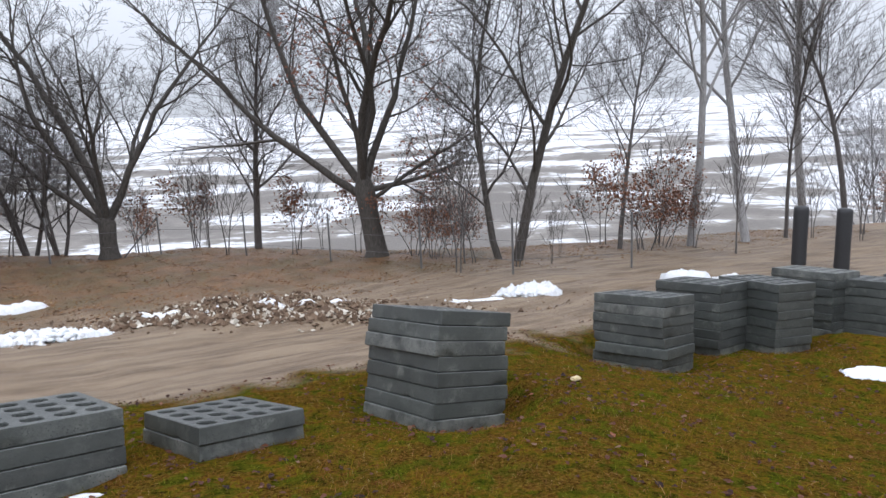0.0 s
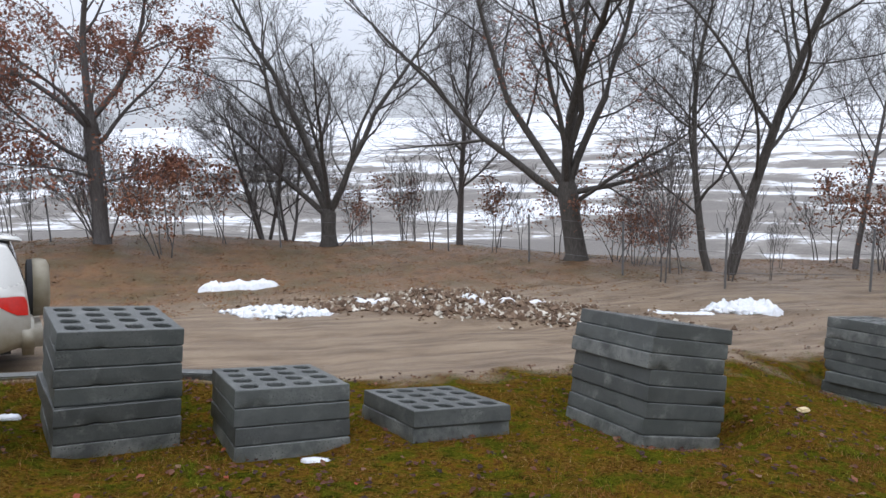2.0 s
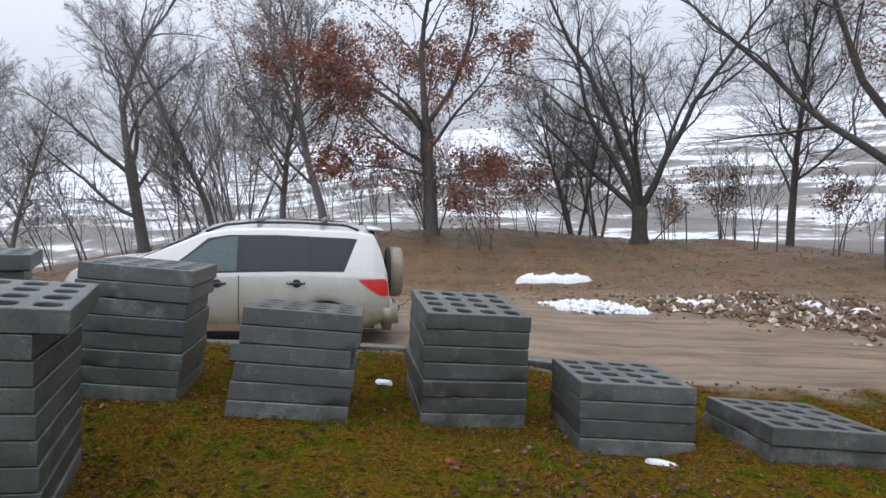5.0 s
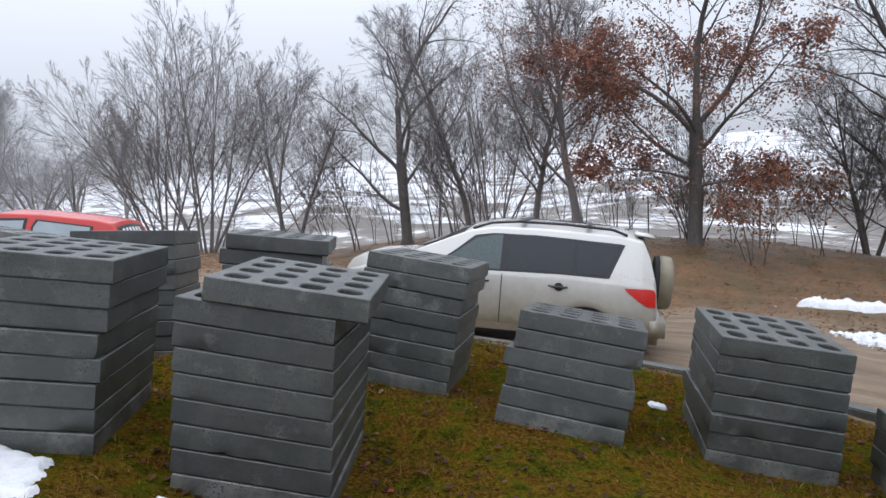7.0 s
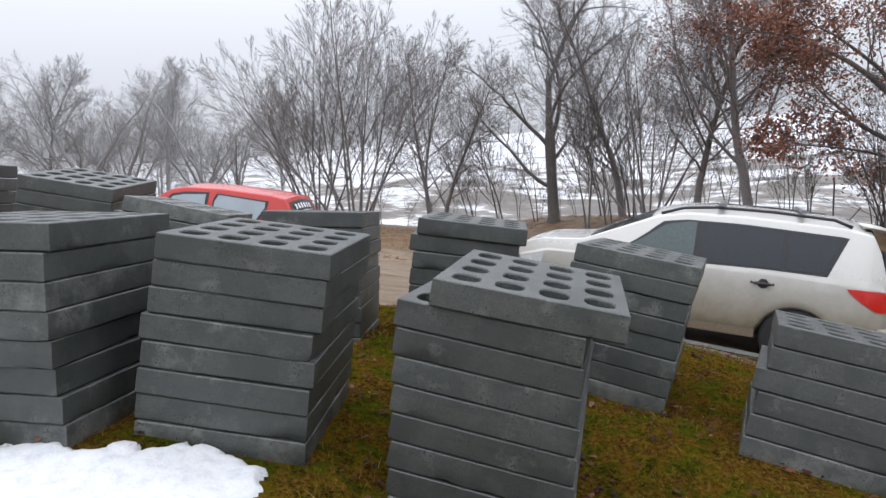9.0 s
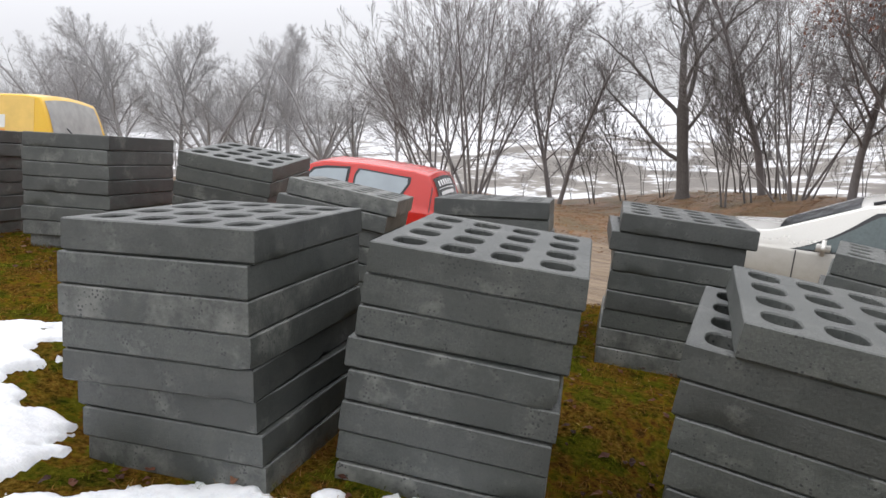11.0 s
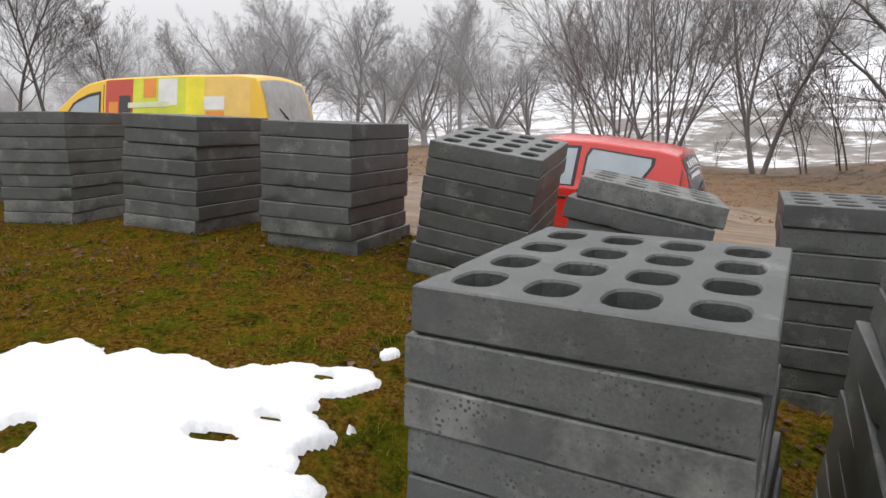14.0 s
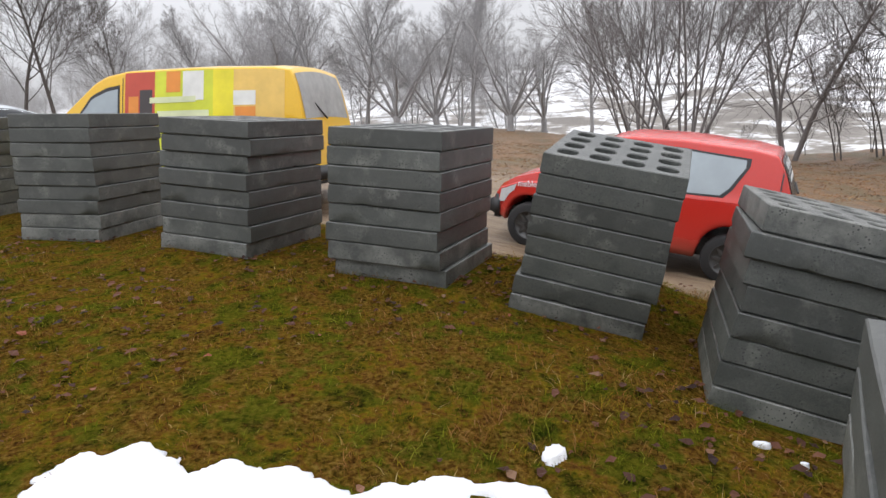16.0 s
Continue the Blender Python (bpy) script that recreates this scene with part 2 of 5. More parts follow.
def ground_material():
    m, nt, p = nodes_of("hillside_soil")
    att = lambda n: [a := nt.nodes.new("ShaderNodeAttribute"), setattr(a, "attribute_name", n)][0].outputs["Fac"]
    v = world_place(nt)
    fine = noise_of(nt, v, 38.0, 6.0, 0.7)
    mid = noise_of(nt, v, 3.2, 6.0, 0.65)
    big = noise_of(nt, v, 0.7, 4.0)
    clump = noise_of(nt, v, 9.0, 6.0, 0.7)
    moss = ramp_of(nt, clump, [(0.37, (0.010, 0.012, 0.002)), (0.45, (0.052, 0.052, 0.004)), (0.51, (0.120, 0.084, 0.006)), (0.56, (0.12, 0.052, 0.010)), (0.66, (0.028, 0.011, 0.005))])
    moss = mix_of(nt, ramp_of(nt, mid, [(0.42, (0, 0, 0)), (0.55, (0.75, 0.75, 0.75))]), moss, ramp_of(nt, fine, [(0.36, (0.012, 0.006, 0.002)), (0.5, (0.085, 0.038, 0.008)), (0.64, (0.16, 0.095, 0.026))]))
    moss = mix_of(nt, ramp_of(nt, noise_of(nt, v, 4.2, 5.0, 0.62), [(0.52, (0, 0, 0)), (0.58, (0.75, 0.75, 0.75))]), moss, ramp_of(nt, clump, [(0.36, (0.008, 0.018, 0.002)), (0.58, (0.058, 0.078, 0.005))]))
    moss = mix_of(nt, 0.3, moss, ramp_of(nt, fine, [(0.38, (0.006, 0.005, 0.002)), (0.62, (0.115, 0.084, 0.012))]))
    mud = ramp_of(nt, mid, [(0.3, (0.10, 0.064, 0.038)), (0.48, (0.175, 0.118, 0.074)), (0.7, (0.23, 0.165, 0.108))])
    mud = mix_of(nt, 0.35, mud, ramp_of(nt, fine, [(0.3, (0.07, 0.046, 0.028)), (0.7, (0.25, 0.18, 0.118))]))
    lane = nt.nodes.new("ShaderNodeCombineXYZ")
    sp = nt.nodes.new("ShaderNodeSeparateXYZ")
    nt.links.new(v, sp.inputs["Vector"])
    nt.links.new(att("across"), lane.inputs["X"])
    for key in ("X", "Y"):
        slow = nt.nodes.new("ShaderNodeMath")
        slow.operation = "MULTIPLY"
        slow.inputs[1].default_value = 0.12
        nt.links.new(sp.outputs[key], slow.inputs[0])
        nt.links.new(slow.outputs["Value"], lane.inputs["Y" if key == "X" else "Z"])
    streaks = noise_of(nt, lane.outputs["Vector"], 5.0, 6.0, 0.65)
    mud = mix_of(nt, 0.5, mud, ramp_of(nt, streaks, [(0.36, (0.075, 0.050, 0.030)), (0.48, (0.20, 0.146, 0.092)), (0.6, (0.31, 0.24, 0.16))]))
    straw = ramp_of(nt, mid, [(0.38, (0.050, 0.030, 0.013)), (0.47, (0.14, 0.078, 0.030)), (0.55, (0.20, 0.094, 0.032)), (0.64, (0.22, 0.14, 0.066))])
    straw = mix_of(nt, 0.4, straw, ramp_of(nt, fine, [(0.3, (0.050, 0.026, 0.013)), (0.7, (0.25, 0.14, 0.072))]))
    tufts = ramp_of(nt, noise_of(nt, v, 0.8, 6.0, 0.7), [(0.46, (0, 0, 0)), (0.6, (0.8, 0.8, 0.8))])
    straw = mix_of(nt, tufts, straw, ramp_of(nt, fine, [(0.35, (0.040, 0.030, 0.012)), (0.65, (0.130, 0.100, 0.036))]))
    c = mix_of(nt, att("mud"), moss, mud)
    c = mix_of(nt, att("straw"), c, straw)
    # the far field: old snow in streaks over bare earth
    mp = nt.nodes.new("ShaderNodeMapping")
    mp.inputs["Scale"].default_value = (0.036, 0.058, 0.1)
    mp.inputs["Rotation"].default_value = (0, 0, 0.12)
    nt.links.new(v, mp.inputs["Vector"])
    streak = noise_of(nt, mp.outputs["Vector"], 1.0, 8.0, 0.62)
    rows = noise_of(nt, v, 0.3, 6.0, 0.68)
    # haze painted in: the share of snow colour grows with distance
    cover = nt.nodes.new("ShaderNodeVectorMath")
    cover.operation = "LENGTH"
    nt.links.new(v, cover.inputs[0])
    haze_share = nt.nodes.new("ShaderNodeMapRange")
    haze_share.inputs["From Min"].default_value, haze_share.inputs["From Max"].default_value = 60.0, 420.0
    haze_share.inputs["To Min"].default_value, haze_share.inputs["To Max"].default_value = -0.08, 0.075
    nt.links.new(cover.outputs["Value"], haze_share.inputs["Value"])
    tot = nt.nodes.new("ShaderNodeMath")
    tot.operation = "MULTIPLY_ADD"
    nt.links.new(rows, tot.inputs[0])
    tot.inputs[1].default_value = 0.3
    nt.links.new(streak, tot.inputs[2])
    both = nt.nodes.new("ShaderNodeMath")
    nt.links.new(tot.outputs["Value"], both.inputs[0])
    nt.links.new(haze_share.outputs["Result"], both.inputs[1])
    streak = nt.nodes.new("ShaderNodeMath")
    streak.operation = "SUBTRACT"
    nt.links.new(both.outputs["Value"], streak.inputs[0])
    streak.inputs[1].default_value = 0.145
    streak = streak.outputs["Value"]
    field = ramp_of(nt, streak, [(0.40, (0.115, 0.10, 0.085)), (0.485, (0.20, 0.18, 0.155)), (0.515, (0.55, 0.555, 0.565)), (0.7, (0.72, 0.73, 0.75))])
    c = mix_of(nt, att("field"), c, field)
    nt.links.new(c, p.inputs["Base Color"])
    p.inputs["Roughness"].default_value = 0.9
    gloss = nt.nodes.new("ShaderNodeMapRange")
    gloss.inputs["To Min"].default_value, gloss.inputs["To Max"].default_value = 0.0, 0.3
    nt.links.new(att("mud"), gloss.inputs["Value"])
    nt.links.new(gloss.outputs["Result"], p.inputs["Specular IOR Level"])
    wet = nt.nodes.new("ShaderNodeMapRange")
    wet.inputs["To Min"].default_value, wet.inputs["To Max"].default_value = 0.93, 0.55
    nt.links.new(att("mud"), wet.inputs["Value"])
    nt.links.new(wet.outputs["Result"], p.inputs["Roughness"])
    bump_of(nt, p, mix_of(nt, 0.45, fine, mix_of(nt, 0.12, mid, streaks)), 0.9, 0.045)
    return m


def build_ground():
    gx, gy = ground_axis(-22, 9, 0.16, 1.13, 2500), ground_axis(-9, 24, 0.16, 1.13, 2500)
    X, Y = np.meshgrid(gx, gy)
    Z = ground_z(X, Y)
    n, k = X.shape
    idx = np.arange(n * k).reshape(n, k)
    faces = np.stack([idx[:-1, :-1], idx[:-1, 1:], idx[1:, 1:], idx[1:, :-1]], -1).reshape(-1, 4)
    me = bpy.data.meshes.new("ground")
    me.from_pydata(np.stack([X, Y, Z], -1).reshape(-1, 3).tolist(), [], faces.tolist())
    me.materials.append(ground_material())
    me.polygons.foreach_set("use_smooth", [True] * len(me.polygons))
    d, r = edge_distance(X, Y, EDGE), edge_distance(X, Y, RIM)
    rag = 0.35 * wave(X, Y, 2.3, 1) + 0.2 * wave(X, Y, 5.1, 4)
    mud = smoothstep(-0.15, 0.35, d + rag)
    straw = smoothstep(5.8, 8.6, d + 1.2 * rag) * (1 - smoothstep(1.5, 4, r))
    field = smoothstep(2.5, 9, r + rag)
    for key, val in (("across", d), ("mud", mud), ("straw", straw), ("field", field)):
        me.attributes.new(key, "FLOAT", "POINT").data.foreach_set("value", val.ravel().astype(np.float32))
    return tagged(new("ground", me), "sloping mossy grass, muddy track and snow-streaked field", "ground", kind="structure")


# ---- concrete slabs ----
SLAB_W, SLAB_L, SLAB_T = 0.82, 1.0, 0.125


def slab_mesh(seed):
    """A slab with four rows of four oblong holes through it; edges worn, sides uneven."""
    rnd = random.Random(seed)
    noise_at = lambda p, s: noise.noise(Vector(p) * s + Vector((seed * 7.3, 0, 0)))
    cw, cl = (SLAB_W - 0.05) / 4, (SLAB_L - 0.05) / 4
    verts, faces, cache = [], [], {}

    def v(x, y, z, key=None):
        key = (round(x, 5), round(y, 5), round(z, 5))
        if key not in cache:
            cache[key] = len(verts)
            verts.append((x, y, z))
        return cache[key]

    steps = 16
    for i in range(4):
        for j in range(4):
            cx, cy = -1.5 * cw + i * cw, -1.5 * cl + j * cl
            outer, inner = [], []
            hw, hl = 0.062 * (1 + rnd.uniform(-0.05, 0.05)), 0.083 * (1 + rnd.uniform(-0.05, 0.05))
            for k in range(steps):
                a = 2 * math.pi * (k + 0.0) / steps + math.pi / 4
                c, s = math.cos(a), math.sin(a)
                m = max(abs(c), abs(s))
                outer.append((cx + c / m * cw / 2, cy + s / m * cl / 2))
                q = (abs(c) ** 3 + abs(s) ** 3) ** (-1 / 3)
                inner.append((cx + c * q * hw, cy + s * q * hl))
            for k in range(steps):
                n = (k + 1) % steps
                rim = [((px - cx) * 1.07 + cx, (py - cy) * 1.05 + cy) for px, py in inner]
                for z, top in ((0.0, True), (-SLAB_T, False)):
                    f = [v(*outer[k], z), v(*outer[n], z), v(*rim[n], z), v(*rim[k], z)]
                    faces.append(f if top else f[::-1])
                lip = [v(*rim[k], 0.0), v(*rim[n], 0.0), v(*inner[n], -0.007), v(*inner[k], -0.007)]
                faces.append(lip)
                faces.append([v(*inner[k], -0.007), v(*inner[n], -0.007), v(*inner[n], -SLAB_T), v(*inner[k], -SLAB_T)])
                lo = [v(*rim[k], -SLAB_T), v(*inner[k], -SLAB_T), v(*inner[n], -SLAB_T), v(*rim[n], -SLAB_T)]
                faces.append(lo)
    # the border strip and the sides
    def loop(gx, gy, z):
        pts, xs, ys = [], [-1, -0.5, 0, 0.5], [-1, -0.5, 0, 0.5]
        bx, by = [], []
        for i in range(4):
            cx, cy = -1.5 * cw + i * cw, -1.5 * cl + i * cl
            for t in (-1, -math.tan(math.pi / 8), 0, math.tan(math.pi / 8)):
                bx.append(cx + t * cw / 2), by.append(cy + t * cl / 2)
        bx.append(2 * cw), by.append(2 * cl)
        sx, sy = gx / (2 * cw), gy / (2 * cl)
        for x in bx[:-1]:
            pts.append((x * sx, -gy, z))
        for y in by[:-1]:
            pts.append((gx, y * sy, z))
        for x in bx[:0:-1]:
            pts.append((x * sx, gy, z))
        for y in by[:0:-1]:
            pts.append((-gx, y * sy, z))
        return pts

    hx, hy = SLAB_W / 2, SLAB_L / 2
    rows = [loop(2 * cw, 2 * cl, 0.0), loop(hx - 0.006, hy - 0.006, 0.0), loop(hx - 0.001, hy - 0.001, -0.005), loop(hx, hy, -0.045),
            loop(hx + 0.001, hy + 0.001, -0.085), loop(hx + 0.001, hy + 0.001, -0.116), loop(hx - 0.007, hy - 0.007, -SLAB_T), loop(2 * cw, 2 * cl, -SLAB_T)]
    count = len(rows[0])
    ids = []
    for n, row in enumerate(rows):
        line = []
        for x, y, z in row:
            if 0 < n < 7:
                g = noise_at((x, y, z * 0.4), 4.0) * 0.0022 + noise_at((x, y, z), 23.0) * 0.001
                chip = max(0, noise_at((x, y, z * 2), 11.0) - 0.4) * (0.02 if n < 3 else 0.04) if n in (1, 2, 5, 6) else 0
                e = 1 - (chip - g) / 0.5
                x, y = x * e, y * e
                z = z - (chip * 0.35 if n < 3 else -chip * 0.6)
            line.append(v(x, y, z))
        ids.append(line)
    for a, b in zip(ids, ids[1:]):
        for k in range(count):
            n = (k + 1) % count
            faces.append([a[n], a[k], b[k], b[n]])
    me = mesh_from("paving_slab", verts, faces, CONCRETE)
    bm = bmesh.new()
    bm.from_mesh(me)
    bmesh.ops.recalc_face_normals(bm, faces=bm.faces)
    for e in bm.edges:
        e.smooth = len(e.link_faces) == 2 and e.calc_face_angle(0) < 0.5
    bm.to_mesh(me)
    bm.free()
    return me


SLABS = [slab_mesh(s) for s in range(5)]
FOOT_SLABS = [me.copy() for me in SLABS]
for me in FOOT_SLABS:
    me.materials[0] = CONCRETE_PALE


def slab_axes(yaw, tx, ty):
    y = radians(yaw)
    ex = Vector((math.cos(y), math.sin(y), radians(tx))).normalized()
    ey = Vector((-math.sin(y), math.cos(y), radians(ty)))
    ey = (ey - ex * ey.dot(ex)).normalized()
    return ex, ey, ex.cross(ey)


def stack(x, y, z, yaw, tx, ty, count, label, group, seed=0, slips=(), settle=0.7, lean=(0, 0), sway=0.011):
    """Slabs laid one on another. x, y, z, yaw, tx, ty: the middle and the tilts of the top slab's upper face.
    slips: (layer from the top, along, across, turn) for slabs that sit askew; lean: how far the foot stands off, along and across."""
    rnd = random.Random(seed * 31 + 5)
    ex, ey, n = slab_axes(yaw, tx, ty)
    p, made = Vector((x, y, z)), []
    slips = {k: v for k, *v in slips}
    for k in range(count):
        ox, oy = rnd.uniform(-sway, sway), rnd.uniform(-sway, sway)
        turn = rnd.uniform(-0.9, 0.9)
        if k == 0:
            ox = oy = turn = 0
        if k in slips:
            ox, oy, turn = slips[k]
        ox, oy = ox + lean[0] * k / max(1, count - 1), oy + lean[1] * k / max(1, count - 1)
        a = radians(turn)
        fx, fy = ex * math.cos(a) + ey * math.sin(a), ey * math.cos(a) - ex * math.sin(a)
        flip = rnd.choice((1, -1))
        q = p + ex * ox + ey * oy
        m = Matrix((((fx * flip)[0], (fy * flip)[0], n[0], q[0]), ((fx * flip)[1], (fy * flip)[1], n[1], q[1]), ((fx * flip)[2], (fy * flip)[2], n[2], q[2]), (0, 0, 0, 1)))
        foot = k == count - 1 or rnd.random() < 0.07
        ob = new("paving_slab", (FOOT_SLABS if foot else SLABS)[rnd.randrange(5)])
        ob.matrix_basis = m
        made.append(tagged(ob, label, "concrete slab", group))
        p = p - n * (SLAB_T + 0.0025)
    SEATS.append((q[0], q[1], (q - n * SLAB_T)[2], -n[0] / n[2], -n[1] / n[2]))
    return made


PALE = "damp grey concrete slab with sixteen oblong holes, in a stack on mossy grass"
LOW = "damp grey concrete slab with sixteen oblong holes, in a low pile on the grass"
ASKEW = "damp grey concrete slab with sixteen holes, in a leaning stack on a grassy slope"
STACKS = [
    # x, y, z, yaw, tilt along, tilt across, layers, label, slips, lean
    (-4.029, 3.990, 0.302, 51.2, -9.2, -1.2, 7, PALE, [(4, -0.015, -0.02, 1.5)], (0.0, -0.06)),
    (-2.860, 4.354, -0.210, 43.3, -7.9, -8.5, 4, LOW, [], (0, -0.03)),
    (-1.760, 4.876, -0.497, 43.3, -9.0, -10.0, 2, LOW, [(1, 0.0, 0.02, 0.5)], (0, 0)),
    (-0.055, 5.975, -0.062, 39.6, -13.8, -7.2, 8, ASKEW, [(1, -0.03, 0.0, 0.6), (2, -0.05, 0.0, 0.2)], (-0.06, -0.05)),
    (-4.549, 0.824, 1.026, 61.3, -11.4, -2.5, 9, ASKEW, [(k, -0.13 + 0.006 * k, 0.02, -4.0 + 0.3 * k) for k in range(1, 9)], (0.04, -0.02)),
    (-5.249, -0.352, 1.257, 69.7, -9.7, -2.6, 8, PALE, [(2, -0.02, 0.02, 1.5), (3, -0.02, 0.0, -1.0)], (-0.03, -0.04)),
    (-5.407, -1.490, 1.424, 67.9, -3.3, -3.8, 8, PALE, [(5, 0.01, 0.06, -2.5), (6, 0.03, 0.06, -2.0), (7, 0.04, 0.08, -2.5)], (0.0, -0.03)),
    (-8.664, -1.898, 1.529, 76.3, -12.7, 1.6, 8, ASKEW, [(6, -0.03, -0.02, 0.8), (7, -0.03, -0.03, 0.5)], (-0.02, -0.02)),
    (-7.831, -0.956, 1.258, 77.9, -14.9, -5.4, 8, ASKEW, [(1, -0.03, -0.05, -2.0)], (0.0, -0.03)),
    (-4.626, 2.836, 0.470, 46.9, -10.2, -9.8, 6, ASKEW, [(2, -0.03, 0.0, -1.5)], (-0.04, -0.03)),
    (-5.877, 2.262, 0.832, 50.0, -11.0, -6.6, 8, PALE, [(2, -0.03, 0.0, 1.2)], (-0.05, -0.03)),
    (-7.533, 0.136, 1.150, 71.4, -3.7, -5.3, 9, PALE, [], (0.0, 0.0)),
    (-6.794, 1.276, 1.053, 67.7, -8.8, -3.4, 8, ASKEW, [(1, -0.06, 0.03, 2.0)], (-0.03, -0.03)),
    (-9.075, -3.267, 1.744, 73.8, -5.1, -4.4, 8, PALE, [(7, 0.03, 0.05, 1.0)], (0, -0.02)),
    (-9.589, -4.726, 1.876, 74.5, -5.6, -4.7, 8, PALE, [(0, 0, 0, 0), (2, -0.03, 0.03, 0)], (0, -0.02)),
    (-10.370, -6.599, 2.004, 85.0, -3.8, -4.0, 9, PALE, [], (0, 0)),
    (2.620, 8.608, -0.704, 43.5, -8.3, -4.7, 8, PALE, [(5, -0.05, -0.05, 3)], (0, 0)),
    (3.75, 9.55, -0.80, 40.0, -6.0, -4.0, 8, PALE, [], (0, 0)),
    (4.72, 9.6, -0.83, 28.0, -6.0, -3.0, 8, PALE, [], (0, 0)),
    (6.0, 10.6, -0.95, 35.0, -6.0, -3.0, 8, PALE, [], (0, 0)),
    (6.75, 10.2, -1.05, 40.0, -6.0, -3.0, 8, PALE, [], (0, 0)),
    (7.9, 10.7, -1.15, 40.0, -6.0, -3.0, 8, PALE, [], (0, 0)),
    (-10.9, -8.3, 2.05, 85.0, -3.0, -3.0, 8, PALE, [], (0, 0)),
]
for i, (*at, label, slips, lean) in enumerate(STACKS):
    stack(*at, label, "slab stack " + "abcdefghijklmnopqrstuvwxyz"[i], i, slips, lean=lean)
build_ground()


# ---- vehicles ----
def lookup(table, v):
    xs, ys = zip(*table)
    return float(np.interp(v, xs, ys))


class Shell:
    """A car body as a surface: x from the tail (0) to the nose, s from the sill (0) over the belt line (1) and the roof's edge (2) to its middle (3)."""

    def __init__(self, length, belt, roof, half, roof_half, sill, wheels, arch, crown=0.05):
        self.length, self.belt, self.roof, self.half, self.roof_half = length, belt, roof, half, roof_half
        self.sill, self.wheels, self.arch, self.crown = sill, wheels, arch, crown

    def at(self, x, s, side, out=0.0):
        low = lookup(self.sill, x)
        for wx in self.wheels:
            d = abs(x - wx)
            if d < self.arch:
                low = max(low, 0.30 + math.sqrt(self.arch ** 2 - d ** 2))
        zb, zr, h = lookup(self.belt, x), lookup(self.roof, x), lookup(self.half, x)
        zb = min(zb, zr - 0.01)
        low = min(low, zb - 0.02)
        if s <= 1:
            z = low + (zb - low) * s
            u = (z - 0.55) / 0.5
            y = h * (1 - 0.045 * u * u) - (0.03 if s == 0 else 0)
        elif s <= 2:
            t = s - 1
            z = zb + (zr - zb) * (1 - (1 - t) ** 1.0)
            lean = (zr - zb) * lookup(self.roof_half, x)
            top = h * 0.955 - lean
            y = h * 0.955 + (top - h * 0.955) * t ** 1.15
        else:
            t = s - 2
            lean = (zr - zb) * lookup(self.roof_half, x)
            y = (h * 0.955 - lean) * (1 - t)
            z = zr + self.crown * math.sin(t * math.pi / 2) * min(1, 0.4 + (zr - zb))
        return Vector((x, (y + out) * side, z))

    def normal(self, x, s, side):
        e = 0.01
        a = self.at(x + e, s, side) - self.at(x - e, s, side)
        b = self.at(x, min(3, s + e), side) - self.at(x, max(0, s - e), side)
        n = a.cross(b)
        if n.length < 1e-9:
            return Vector((0, side, 0))
        n.normalize()
        return n if n.y * side > 0 or (abs(n.y) < 0.3 and n.z > 0) else -n

    def body(self, extra=()):
        xs = sorted({*np.linspace(0, self.length, 64).round(4), *np.linspace(0, 0.5, 14).round(4), *np.linspace(self.length - 0.4, self.length, 10).round(4), *extra})
        ss = [0, 0.12, 0.3, 0.5, 0.7, 0.88, 0.97, 1.0, 1.05, 1.2, 1.45, 1.7, 1.88, 1.96, 2.0, 2.06, 2.2, 2.5, 3.0]
        bm = bmesh.new()
        grid = []
        for x in xs:
            row = [bm.verts.new(self.at(x, s, 1)) for s in ss]
            row += [bm.verts.new(self.at(x, s, -1)) for s in ss[-2::-1]]
            grid.append(row)
        for a, b in zip(grid, grid[1:]):
            for k in range(len(a) - 1):
                bm.faces.new((a[k], a[k + 1], b[k + 1], b[k]))
            bm.faces.new((a[-1], a[0], b[0], b[-1]))
        bm.faces.new(grid[0])
        bm.faces.new(grid[-1][::-1])
        bmesh.ops.recalc_face_normals(bm, faces=bm.faces)
        return bm

    def patch(self, corners, side, out=0.006, nu=10, nv=6, round_=0.0):
        """A panel that follows the body: corners are four (x, s), tail-low, nose-low, nose-high, tail-high."""
        bm = bmesh.new()
        rows = []
        (x0, s0), (x1, s1), (x2, s2), (x3, s3) = corners
        for j in range(nv + 1):
            v = j / nv
            row = []
            for i in range(nu + 1):
                u = i / nu
                if round_:
                    m = 1 - round_ * max(0, abs(2 * v - 1) - 0.6) / 0.4
                    u = 0.5 + (u - 0.5) * m
                x = (x0 * (1 - u) + x1 * u) * (1 - v) + (x3 * (1 - u) + x2 * u) * v
                s = (s0 * (1 - u) + s1 * u) * (1 - v) + (s3 * (1 - u) + s2 * u) * v
                row.append(bm.verts.new(self.at(x, s, side) + self.normal(x, s, side) * out))
            rows.append(row)
        for a, b in zip(rows, rows[1:]):
            for i in range(nu):
                bm.faces.new((a[i], a[i + 1], b[i + 1], b[i]) if side < 0 else (a[i + 1], a[i], b[i], b[i + 1]))
        return bm

    def tail(self, x0, x1, t0, t1, out=0.006, n=8, nx=5):
        """A panel across the tail or the screen, from x0 to x1, over the shares t0 to t1 of the half width."""
        bm = bmesh.new()
        rows = []
        for i in range(nx + 1):
            x = x0 + (x1 - x0) * i / nx
            row = []
            for j in range(n + 1):
                q = t0 + (t1 - t0) * j / n
                p = self.at(x, 3 - abs(q), 1 if q >= 0 else -1)
                e = self.at(x + 0.01, 3 - abs(q), 1) - self.at(x - 0.01, 3 - abs(q), 1)
                nn = Vector((-e.z, 0, e.x)).normalized()
                row.append(bm.verts.new(p + nn * out))
            rows.append(row)
